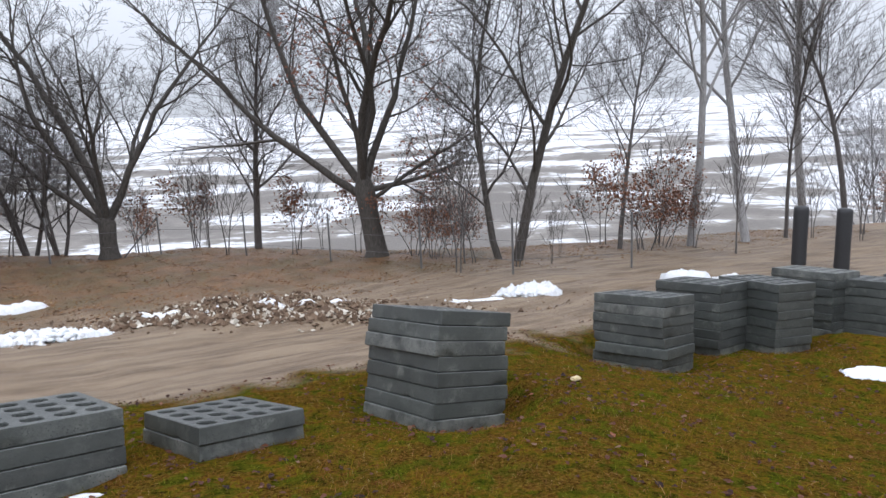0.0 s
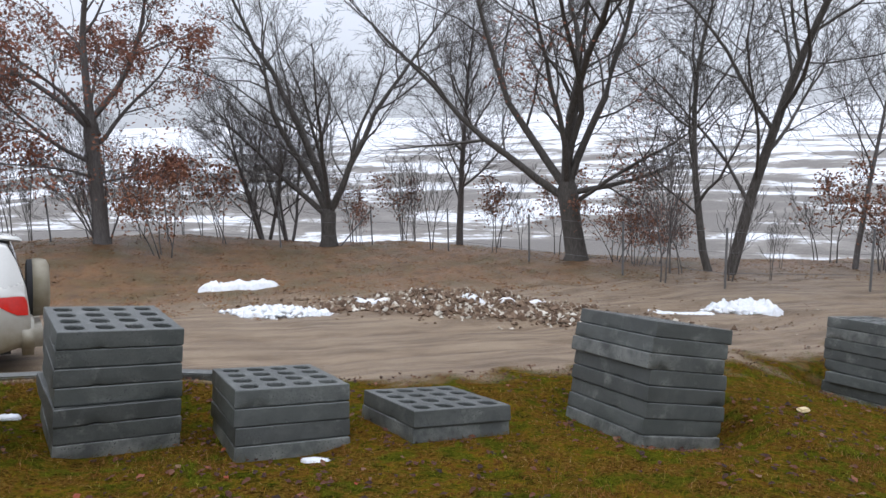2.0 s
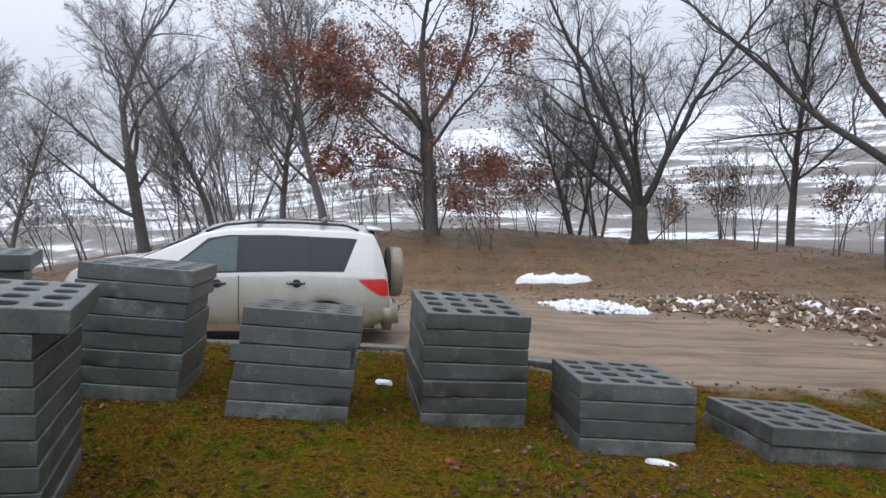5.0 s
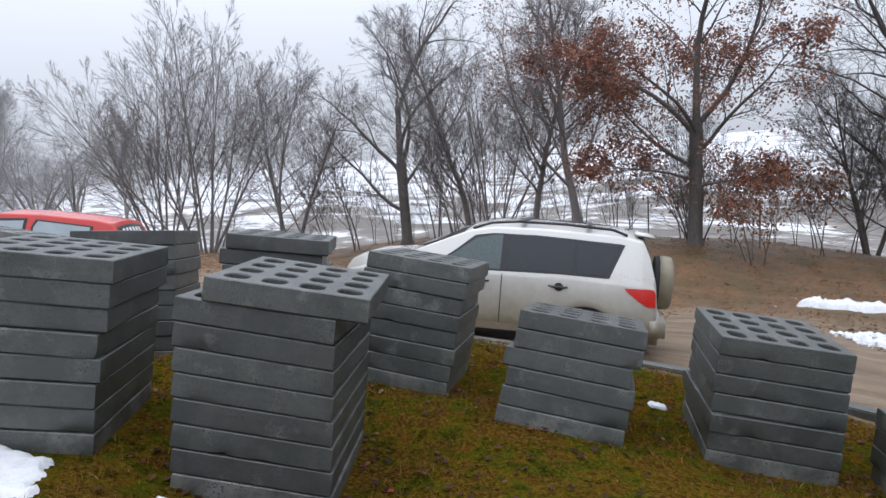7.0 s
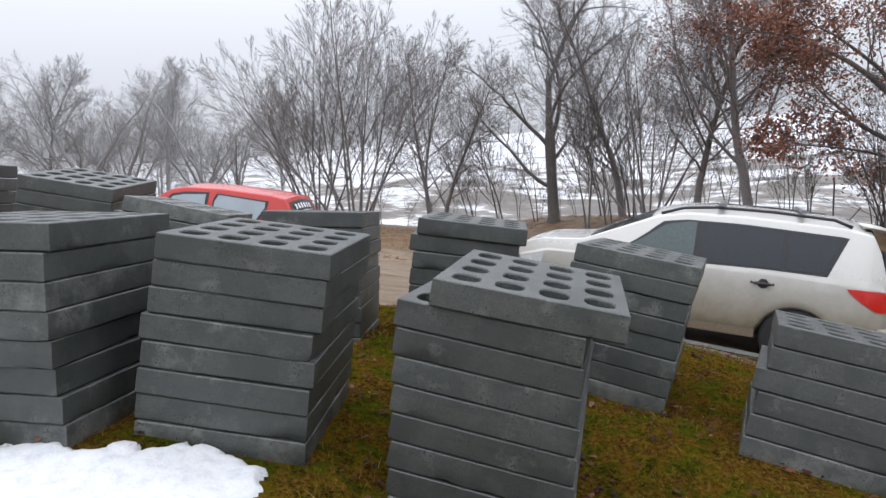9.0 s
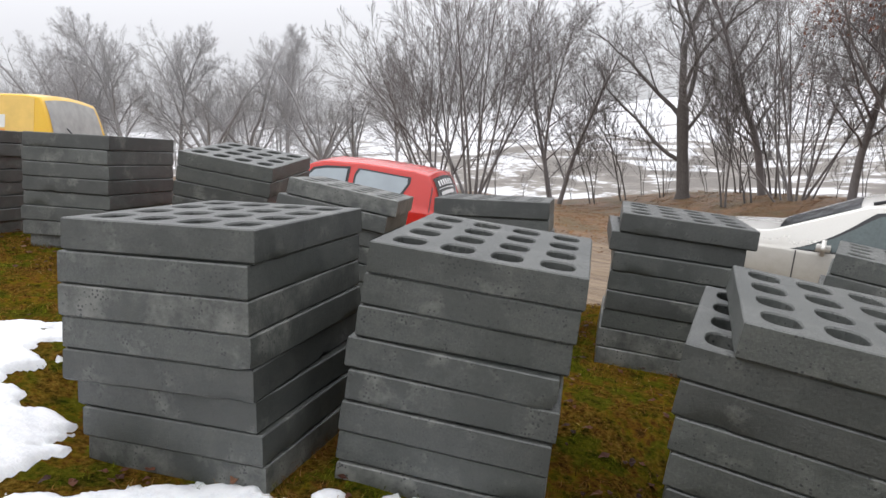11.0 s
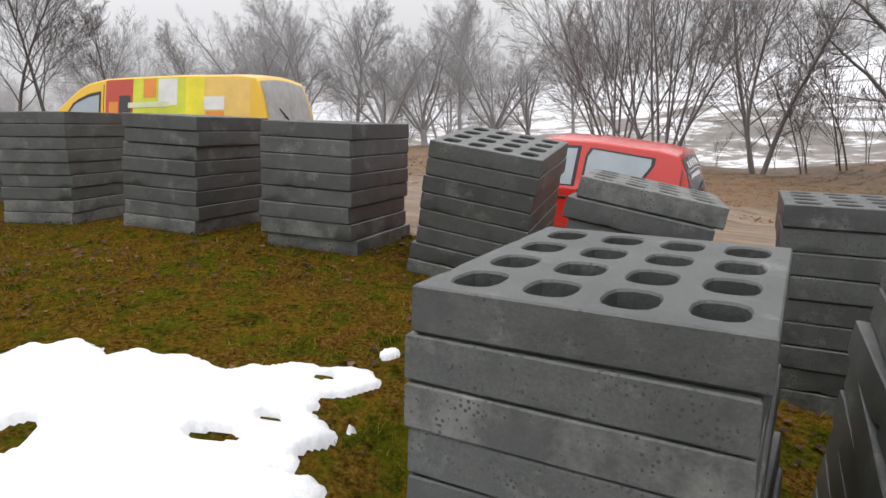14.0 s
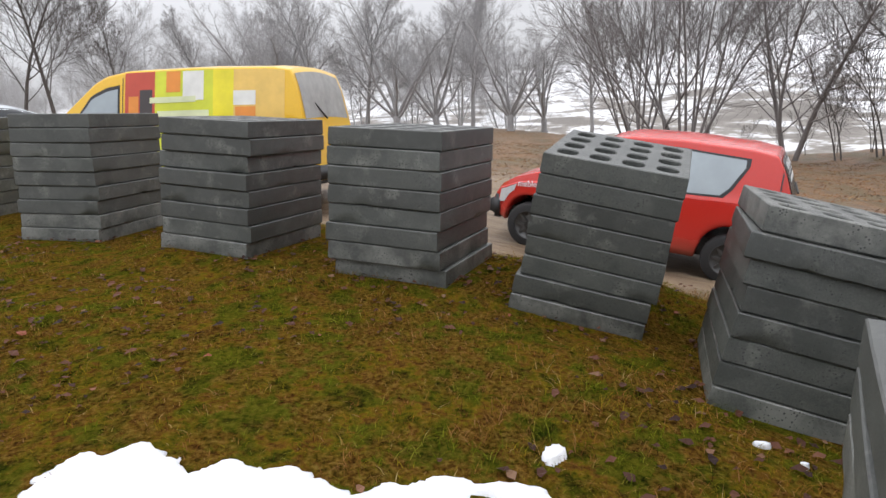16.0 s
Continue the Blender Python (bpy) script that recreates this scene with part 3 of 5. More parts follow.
        for a, b in zip(rows, rows[1:]):
            for j in range(n):
                bm.faces.new((a[j], a[j + 1], b[j + 1], b[j]))
        bmesh.ops.recalc_face_normals(bm, faces=bm.faces)
        return bm


def lathe(profile, segments=32, axis="Y"):
    """A turned body round the y axis; profile rows of (radius, y)."""
    bm = bmesh.new()
    rings = [[bm.verts.new((r * math.cos(2 * math.pi * k / segments), y, r * math.sin(2 * math.pi * k / segments))) for k in range(segments)] for r, y in profile]
    for a, b in zip(rings, rings[1:]):
        for k in range(segments):
            n = (k + 1) % segments
            bm.faces.new((a[k], a[n], b[n], b[k]))
    bmesh.ops.recalc_face_normals(bm, faces=bm.faces)
    return bm


def bar(points, radius, sides=6):
    """A round bar along points."""
    bm = bmesh.new()
    rings = []
    for i, p in enumerate(points):
        p = Vector(p)
        a = Vector(points[max(0, i - 1)])
        b = Vector(points[min(len(points) - 1, i + 1)])
        d = (b - a).normalized()
        u = d.orthogonal().normalized()
        w = d.cross(u)
        rings.append([bm.verts.new(p + (u * math.cos(2 * math.pi * k / sides) + w * math.sin(2 * math.pi * k / sides)) * radius) for k in range(sides)])
    for a, b in zip(rings, rings[1:]):
        for k in range(sides):
            n = (k + 1) % sides
            bm.faces.new((a[k], a[n], b[n], b[k]))
    bm.faces.new(rings[0][::-1]), bm.faces.new(rings[-1])
    bmesh.ops.recalc_face_normals(bm, faces=bm.faces)
    return bm


def block(size, at, bevel=0.01, turn=None):
    bm = bmesh.new()
    bmesh.ops.create_cube(bm, size=1, matrix=Matrix.Translation(at) @ (turn or Matrix()) @ Matrix.Diagonal((*size, 1)))
    if bevel:
        bmesh.ops.bevel(bm, geom=bm.edges[:], offset=bevel, segments=2, affect="EDGES")
    return bm


def paint_material(name, colour, dirt, low=0.35, high=0.95, metal=0.0, rough=0.3):
    """Car paint with road mud thrown up from below and a dusty film."""
    m, nt, p = nodes_of(name)
    v = coords(nt)
    sep = nt.nodes.new("ShaderNodeSeparateXYZ")
    nt.links.new(v, sep.inputs["Vector"])
    f = noise_of(nt, v, 5.0, 6.0, 0.65)
    g = noise_of(nt, v, 60.0, 4.0)
    h = nt.nodes.new("ShaderNodeMapRange")
    h.inputs["From Min"].default_value, h.inputs["From Max"].default_value = low, high
    h.inputs["To Min"].default_value, h.inputs["To Max"].default_value = 0.9, -0.15
    nt.links.new(sep.outputs["Z"], h.inputs["Value"])
    a = nt.nodes.new("ShaderNodeMath")
    a.operation = "MULTIPLY_ADD"
    nt.links.new(f, a.inputs[0])
    a.inputs[1].default_value = 0.5
    nt.links.new(h.outputs["Result"], a.inputs[2])
    b = nt.nodes.new("ShaderNodeMath")
    b.operation, b.use_clamp = "SUBTRACT", True
    nt.links.new(a.outputs["Value"], b.inputs[0])
    b.inputs[1].default_value = 0.22
    c = ramp_of(nt, g, [(0.3, tuple(x * 0.94 for x in colour)), (0.7, colour)])
    nt.links.new(mix_of(nt, b.outputs["Value"], c, dirt), p.inputs["Base Color"])
    r = nt.nodes.new("ShaderNodeMapRange")
    r.inputs["To Min"].default_value, r.inputs["To Max"].default_value = rough, 0.75
    nt.links.new(b.outputs["Value"], r.inputs["Value"])
    nt.links.new(r.outputs["Result"], p.inputs["Roughness"])
    p.inputs["Metallic"].default_value = metal
    p.inputs["Coat Weight"].default_value = 0.3
    return m


TYRE = plain("tyre_rubber", (0.022, 0.022, 0.023), 0.85, bump=0.002)
RIM_GREY = plain("wheel_metal", (0.3, 0.3, 0.3), 0.4, 0.7)
RIM_DARK = plain("wheel_steel", (0.1, 0.1, 0.1), 0.5, 0.6)
TRIM = plain("black_plastic", (0.025, 0.026, 0.028), 0.55)
GLASS_DARK = plain("tinted_glass", (0.012, 0.016, 0.02), 0.06)
GLASS_MID = plain("greenish_glass", (0.075, 0.1, 0.1), 0.06)
# whitish grey-blue: the sky's reflection is put into the glass colour
GLASS_SKY = plain("sky_toned_glass", (0.33, 0.38, 0.41), 0.12, grain=0.05, scale=4)
GLASS_DUSTY = plain("dusty_glass", (0.36, 0.36, 0.345), 0.45, grain=0.2, scale=5)
LAMP_RED = plain("red_lamp_plastic", (0.55, 0.02, 0.012), 0.15)
LAMP_CLEAR = plain("clear_lamp_plastic", (0.55, 0.56, 0.57), 0.15)
CHROME = plain("rail_metal", (0.35, 0.35, 0.36), 0.35, 0.8)


def wheel(parent, x, y, r, side, rim=None, spokes=5):
    root = new("wheel")
    root.parent = parent
    w = 0.2
    tyre = part("tyre", lathe([(r * 0.64, 0), (r * 0.68, 0.005), (r * 0.9, -0.008), (r * 0.985, 0.02), (r, 0.05), (r, w - 0.05), (r * 0.985, w - 0.02), (r * 0.9, w), (r * 0.6, w)]), TYRE, root, smooth=True)
    bm = lathe([(0.0, 0.05), (r * 0.16, 0.045), (r * 0.2, 0.07), (r * 0.52, 0.055), (r * 0.6, 0.03), (r * 0.66, 0.01), (r * 0.66, w * 0.7)])
    rm = part("rim", bm, rim or RIM_GREY, root, smooth=True)
    for k in range(spokes):
        a = 2 * math.pi * k / spokes
        p = part("spoke", block((r * 0.42, 0.02, r * 0.13), (math.cos(a) * r * 0.38, 0.042, math.sin(a) * r * 0.38), 0.006, pose(0, 0, 0, 0, -math.degrees(a), 0)), rim or RIM_GREY, root)
    root.matrix_basis = pose(x, y, r, 0, 0, 0 if side < 0 else 180)
    return root


def park(root, x, y, heading, axles, track):
    """Stands a vehicle on its wheels: x, y is its tail's middle, heading the way its nose points."""
    a = radians(heading)
    fx, fy, sx, sy = math.cos(a), math.sin(a), -math.sin(a), math.cos(a)
    spot = lambda u, v: Vector((x + fx * u + sx * v, y + fy * u + sy * v, gz(x + fx * u + sx * v, y + fy * u + sy * v)))
    rl, rr, fl, fr = spot(axles[0], track), spot(axles[0], -track), spot(axles[1], track), spot(axles[1], -track)
    ex = ((fl + fr) - (rl + rr)).normalized()
    ey = ((fl + rl) - (fr + rr))
    ey = (ey - ex * ey.dot(ex)).normalized()
    n = ex.cross(ey)
    p = (rl + rr) / 2 - ex * axles[0] - n * 0.015
    root.matrix_basis = Matrix(((ex[0], ey[0], n[0], p[0]), (ex[1], ey[1], n[1], p[1]), (ex[2], ey[2], n[2], p[2]), (0, 0, 0, 1)))


def seam(shell, parent, rows, side, width=0.006, material=None, name="door_seam"):
    bm = bmesh.new()
    last = None
    for x, s in rows:
        p, n = shell.at(x, s, side), shell.normal(x, s, side)
        q = Vector((width, 0, 0)) if len(rows) > 1 and abs(rows[0][1] - rows[-1][1]) > 0.2 else Vector((0, 0, width))
        cur = (bm.verts.new(p - q + n * 0.004), bm.verts.new(p + q + n * 0.004))
        if last:
            bm.faces.new((last[0], last[1], cur[1], cur[0]))
        last = cur
    bmesh.ops.recalc_face_normals(bm, faces=bm.faces)
    return part(name, bm, material or TRIM, parent)


def silver_car():
    root = new("off_road_car")
    L = 4.25
    sh = Shell(L, [(0, 0.98), (0.12, 1.0), (1.2, 1.03), (2.6, 1.02), (3.1, 1.02), (3.7, 1.0), (4.1, 0.88), (4.25, 0.7)],
               [(0, 0.72), (0.02, 0.98), (0.05, 1.08), (0.13, 1.36), (0.22, 1.55), (0.5, 1.60), (1.5, 1.63), (2.1, 1.615), (2.42, 1.55), (3.28, 1.18), (3.4, 1.17), (3.8, 1.13), (4.05, 1.04), (4.2, 0.84), (4.25, 0.72)],
               [(0, 0.76), (0.05, 0.83), (0.22, 0.885), (0.8, 0.905), (2.5, 0.905), (3.4, 0.89), (3.85, 0.83), (4.12, 0.7), (4.25, 0.52)],
               [(0, 0.2), (0.4, 0.3), (2.5, 0.32), (3.2, 0.3), (4.25, 0.2)],
               [(0, 0.42), (0.3, 0.34), (0.5, 0.3), (3.6, 0.3), (4.0, 0.3), (4.25, 0.32)], (0.86, 3.43), 0.38, 0.1)
    paint = paint_material("silver_paint", (0.60, 0.59, 0.55), (0.21, 0.18, 0.115), 0.42, 1.22, 0.4, 0.26)
    body = part("body", sh.body(), paint, root, "silver-beige paint, muddy below the waist", smooth=True)
    part("underbody", block((3.9, 1.45, 0.25), (2.1, 0, 0.42), 0.05), TRIM, root)
    for side in (1, -1):
        part("front_window", sh.patch([(1.98, 1.1), (3.0, 1.08), (2.32, 1.8), (1.98, 1.84)], side), GLASS_MID, root, "clear side glass", smooth=True)
        part("rear_window", sh.patch([(1.06, 1.12), (1.9, 1.1), (1.9, 1.84), (1.06, 1.83)], side), GLASS_DARK, root, smooth=True)
        part("quarter_window", sh.patch([(0.66, 1.16), (1.02, 1.12), (1.02, 1.83), (0.5, 1.77)], side), GLASS_DARK, root, smooth=True)
        part("window_surround", sh.patch([(0.61, 1.1), (3.06, 1.03), (2.35, 1.87), (0.44, 1.84)], side, 0.003, 30, 8), TRIM, root, smooth=True)
        for x in (1.95, 3.0):
            seam(sh, root, [(x, s) for s in np.linspace(0.12 if x > 1 else 0.75, 1.0, 8)], side)
        for x in (1.12, 2.12):
            h = part("door_handle", bar([(x + d, side * (0.895 + o), 0.925 + 0.01 * d) for d, o in ((0, -0.01), (0.03, 0.03), (0.19, 0.03), (0.22, -0.01))], 0.016, 8), TRIM, root)
            part("handle_cup", lathe([(0.0, 0.012), (0.05, 0.008), (0.055, 0.0)], 16), TRIM, h).matrix_basis = pose(x + 0.1, side * 0.89, 0.925, 0, 0, 0 if side > 0 else 180)
        part("sill_trim", sh.patch([(1.25, 0.02), (3.05, 0.02), (3.05, 0.15), (1.25, 0.15)], side, 0.012, 12, 2), plain("muddy_plastic", (0.2, 0.16, 0.11), 0.8), root)
        part("tail_light", sh.patch([(0.03, 0.6), (0.14, 0.62), (0.44, 0.95), (0.05, 0.97)], side, 0.012, 8, 6, 0.1), LAMP_RED, root, "red tail light", smooth=True)
        part("headlight", sh.patch([(3.78, 0.62), (4.14, 0.55), (4.1, 0.95), (3.72, 0.95)], side, 0.01), LAMP_CLEAR, root, smooth=True)
        rail = [sh.at(x, 2.0, side) + Vector((0, -0.06 * side, z)) for x, z in ((0.42, 0.03), (0.6, 0.075), (1.2, 0.085), (1.8, 0.08), (2.15, 0.06), (2.4, 0.025))]
        part("roof_rail", bar(rail, 0.017, 8), TRIM, root, "black roof rail", smooth=True)
        m = part("mirror", block((0.13, 0.2, 0.16), (2.75, side * 0.98, 1.1), 0.045), paint, root, smooth=True)
        part("arch_trim", sh.patch([(0.42, 0.0), (1.3, 0.0), (1.3, 0.06), (0.42, 0.06)], side, 0.01, 24, 1), TRIM, root)
    part("fuel_flap", sh.patch([(0.56, 0.72), (0.74, 0.72), (0.74, 0.93), (0.56, 0.93)], 1, 0.004, 4, 4, 0.15), paint, root)
    for x in (0.9, 1.75):
        part("cross_bar", block((0.07, 1.3, 0.035), (x, 0, 1.74), 0.01), CHROME, root, "grey roof bar")
    part("windscreen", sh.tail(2.5, 3.2, -0.93, 0.93), GLASS_DARK, root, smooth=True)
    part("rear_screen", sh.tail(0.11, 0.29, -0.85, 0.85), GLASS_DARK, root, smooth=True)
    part("spoiler", block((0.26, 1.2, 0.045), (0.2, 0, 1.625), 0.02, pose(0, 0, 0, 0, -8, 0)), paint, root, smooth=True)
    part("bumper", block((0.3, 1.7, 0.4), (0.03, 0, 0.48), 0.09), paint, root, smooth=True)
    part("front_bumper", block((0.18, 1.5, 0.28), (4.19, 0, 0.5), 0.07), paint, root, smooth=True)
    part("bonnet_vent", block((0.18, 1.2, 0.02), (3.32, 0, 1.15), 0.006, pose(0, 0, 0, 0, 12, 0)), TRIM, root)
    cover = part("spare_wheel", lathe([(0.0, 0.2), (0.28, 0.2), (0.345, 0.17), (0.36, 0.1), (0.36, 0.02), (0.33, 0.0), (0.0, 0.0)], 40), paint, root, "spare wheel in a silver cover", smooth=True)
    cover.matrix_basis = pose(-0.02, 0.06, 1.0, 0, 0, 90)
    part("tyre_edge", lathe([(0.355, 0.02), (0.35, -0.04), (0.3, -0.05), (0.0, -0.05)], 40), TYRE, cover)
    part("tow_hook", bar([(0.1, 0.0, 0.42), (-0.1, 0, 0.4), (-0.17, 0, 0.42), (-0.18, 0, 0.5)], 0.02, 8), TRIM, root)
    part("aerial", bar([(0.42, 0.1, 1.63), (0.3, 0.1, 1.83)], 0.006), TRIM, root)
    part("aerial_foot", block((0.09, 0.05, 0.04), (0.42, 0.1, 1.66), 0.012), TRIM, root)
    for x in (0.86, 3.43):
        wheel(root, x, 0.9, 0.345, 1)
        wheel(root, x, -0.9, 0.345, -1)
    park(root, -7.55, 6.25, 229.5, (0.86, 3.43), 0.8)
    tagged(root, "silver-beige off-road car with mud-splashed sides, parked on the track", "car")


def bars(parent, name, shell, rows, side, material):
    """Unreadable writing as plain bars on the body."""
    for x0, x1, s0, s1 in rows:
        part(name, shell.patch([(x0, s0), (x1, s0), (x1, s1), (x0, s1)], side, 0.01, 4, 1), material, parent)


def red_car():
    root = new("small_car")
    L = 3.32
    sh = Shell(L, [(0, 0.86), (0.2, 0.88), (1.5, 0.86), (2.3, 0.83), (2.9, 0.76), (3.25, 0.62), (3.32, 0.5)],
               [(0, 0.55), (0.02, 0.78), (0.06, 0.92), (0.17, 1.2), (0.27, 1.36), (0.5, 1.395), (1.2, 1.42), (1.75, 1.4), (1.95, 1.35), (2.55, 0.94), (2.7, 0.9), (3.0, 0.8), (3.2, 0.68), (3.32, 0.52)],
               [(0, 0.62), (0.05, 0.69), (0.2, 0.74), (0.7, 0.755), (2.3, 0.755), (2.8, 0.74), (3.1, 0.66), (3.32, 0.46)],
               [(0, 0.2), (0.3, 0.3), (2, 0.32), (3.32, 0.2)],
               [(0, 0.36), (0.3, 0.27), (0.5, 0.24), (2.9, 0.24), (3.32, 0.3)], (0.56, 2.76), 0.32)
    paint = paint_material("red_paint", (0.52, 0.026, 0.018), (0.2, 0.08, 0.05), 0.15, 0.5, 0.0, 0.22)
    part("body", sh.body(), paint, root, "glossy red paint", smooth=True)
    part("underbody", block((2.9, 1.2, 0.2), (1.65, 0, 0.33), 0.05), TRIM, root)
    white = plain("white_lettering", (0.75, 0.75, 0.75), 0.5)
    for side in (1, -1):
        part("rear_window", sh.patch([(0.7, 1.1), (1.28, 1.06), (1.28, 1.84), (0.5, 1.80)], side, 0.008, 14, 10, 0.12), GLASS_SKY, root, "side glass painted in the pale tone of reflected sky", smooth=True)
        part("window_seal", sh.patch([(0.67, 1.06), (1.31, 1.03), (1.31, 1.88), (0.46, 1.84)], side, 0.004, 14, 10, 0.1), TRIM, root, smooth=True)
        part("door_window", sh.patch([(1.42, 1.07), (2.4, 1.05), (1.9, 1.8), (1.42, 1.84)], side, 0.008), GLASS_SKY, root, "side glass painted in the pale tone of reflected sky", smooth=True)
        part("door_window_seal", sh.patch([(1.38, 1.02), (2.48, 1.0), (1.93, 1.87), (1.38, 1.9)], side, 0.004), TRIM, root, smooth=True)
        for x in (1.33, 2.42):
            seam(sh, root, [(x, s) for s in np.linspace(0.06, 1.0, 8)], side)
        seam(sh, root, [(0.19, s) for s in np.linspace(0.4, 1.95, 10)], side)
        part("door_handle", bar([sh.at(1.45 + d, 0.83, side, 0.02) for d in (0, 0.16)], 0.014), TRIM, root)
        part("tail_light", sh.patch([(0.01, 0.55), (0.12, 0.5), (0.12, 0.8), (0.02, 0.8)], side, 0.01), LAMP_RED, root)
        part("headlight", sh.patch([(2.98, 0.62), (3.22, 0.5), (3.18, 0.95), (2.95, 0.95)], side, 0.01), LAMP_CLEAR, root)
        part("mirror", block((0.1, 0.16, 0.11), (2.28, side * 0.83, 0.95), 0.03), TRIM, root)
        part("bumper_corner", sh.patch([(0.0, 0.04), (0.3, 0.04), (0.3, 0.34), (0.0, 0.34)], side, 0.012, 6, 3), TRIM, root)
    part("rear_screen", sh.tail(0.05, 0.235, -0.82, 0.82), plain("smoked_glass", (0.05, 0.055, 0.055), 0.22, grain=0.3, scale=6), root, "smoked rear window with white lettering", smooth=True)
    for k in range(6):
        part("lettering", sh.tail(0.168, 0.208, 0.60 - 0.2 * k - 0.13, 0.60 - 0.2 * k, 0.012, 2), white, root)
    for x0, x1, a, b in ((0.153, 0.157, 0.64, -0.56), (0.122, 0.14, 0.55, -0.5)):
        part("lettering", sh.tail(x0, x1, b, a, 0.012), white, root)
    part("wiper", bar([(0.03, -0.05, 0.94), (0.07, -0.4, 1.0)], 0.012), TRIM, root)
    part("windscreen", sh.tail(1.99, 2.5, -0.92, 0.92), GLASS_DARK, root, smooth=True)
    part("bumper", block((0.14, 1.4, 0.26), (0.02, 0, 0.45), 0.05), TRIM, root, smooth=True)
    part("front_bumper", block((0.2, 1.2, 0.28), (3.24, 0, 0.4), 0.06), TRIM, root, smooth=True)
    # lettering on the wing
    font = bpy.data.curves.new("lettering", "FONT")
    font.body, font.size, font.extrude = "meble@", 0.1, 0.001
    words = new("lettering", font)
    words.parent = root
    me = bpy.data.meshes.new_from_object(words.evaluated_get(bpy.context.evaluated_depsgraph_get()))
    bpy.data.objects.remove(words)
    me.materials.append(white)
    words = new("lettering", me)
    words.parent = root
    p, n = sh.at(2.93, 0.78, 1), sh.normal(2.93, 0.78, 1)
    ex = (sh.at(2.55, 0.8, 1) - sh.at(2.93, 0.8, 1)).normalized()
    n = (n - ex * n.dot(ex)).normalized()
    ey = n.cross(ex)
    p = p + n * 0.02
    words.matrix_basis = Matrix(((ex[0], ey[0], n[0], p[0]), (ex[1], ey[1], n[1], p[1]), (ex[2], ey[2], n[2], p[2]), (0, 0, 0, 1)))
    bars(root, "lettering", sh, [(2.44, 2.56, 0.8, 0.9), (1.75, 2.3, 0.3, 0.36)], 1, white)
    for x in (0.56, 2.76):
        wheel(root, x, 0.745, 0.265, 1, RIM_DARK, 8)
        wheel(root, x, -0.745, 0.265, -1, RIM_DARK, 8)
    park(root, -11.76, 0.24, 248, (0.56, 2.76), 0.65)
    tagged(root, "small glossy red car with white lettering, parked on the muddy track", "car")


def yellow_van():
    root = new("panel_van")
    L = 4.75
    sh = Shell(L, [(0, 1.16), (0.1, 1.18), (2.8, 1.16), (3.9, 1.12), (4.2, 1.0), (4.6, 0.85), (4.75, 0.6)],
               [(0, 0.6), (0.02, 1.1), (0.06, 1.25), (0.13, 1.62), (0.22, 1.88), (0.5, 1.92), (1.6, 1.95), (2.7, 1.94), (3.05, 1.88), (3.25, 1.78), (3.9, 1.25), (4.1, 1.16), (4.5, 1.02), (4.7, 0.8), (4.75, 0.62)],
               [(0, 0.80), (0.05, 0.87), (0.2, 0.91), (3.8, 0.92), (4.3, 0.88), (4.6, 0.78), (4.75, 0.62)],
               [(0, 0.1), (0.3, 0.16), (3, 0.18), (4.75, 0.15)],
               [(0, 0.4), (0.4, 0.3), (4.4, 0.3), (4.75, 0.35)], (0.95, 3.87), 0.38, 0.06)
    paint = paint_material("yellow_paint", (0.78, 0.46, 0.015), (0.35, 0.26, 0.12), 0.2, 0.7, 0.0, 0.3)
    part("body", sh.body(), paint, root, "yellow paint", smooth=True)
    part("underbody", block((4.2, 1.5, 0.25), (2.35, 0, 0.4), 0.05), TRIM, root)
    tint = {n: plain("print_" + n, c, 0.35, grain=0.14, scale=2.5) for n, c in dict(red=(0.5, 0.06, 0.03), orange=(0.72, 0.25, 0.03), lime=(0.58, 0.62, 0.03), pale=(0.62, 0.66, 0.4), white=(0.72, 0.72, 0.68), lemon=(0.78, 0.68, 0.02), black=(0.04, 0.03, 0.03), gold=(0.76, 0.5, 0.12)).items()}
    for side in (1, -1):
        part("door_window", sh.patch([(2.86, 1.06), (3.86, 1.02), (3.3, 1.7), (2.86, 1.72)], side, 0.008), GLASS_SKY, root, smooth=True)
        part("window_seal", sh.patch([(2.83, 1.0), (3.92, 0.99), (3.33, 1.78), (2.83, 1.79)], side, 0.004), TRIM, root, smooth=True)
        seam(sh, root, [(2.78, s) for s in np.linspace(0.1, 1.9, 10)], side)
        part("tail_light", sh.patch([(0.02, 0.6), (0.1, 0.6), (0.1, 0.95), (0.02, 0.95)], side, 0.01), LAMP_RED, root)
        part("headlight", sh.patch([(4.35, 0.6), (4.66, 0.5), (4.62, 0.92), (4.33, 0.92)], side, 0.01), LAMP_CLEAR, root)
        part("mirror", block((0.12, 0.2, 0.2), (3.6, side * 1.03, 1.28), 0.04), TRIM, root)
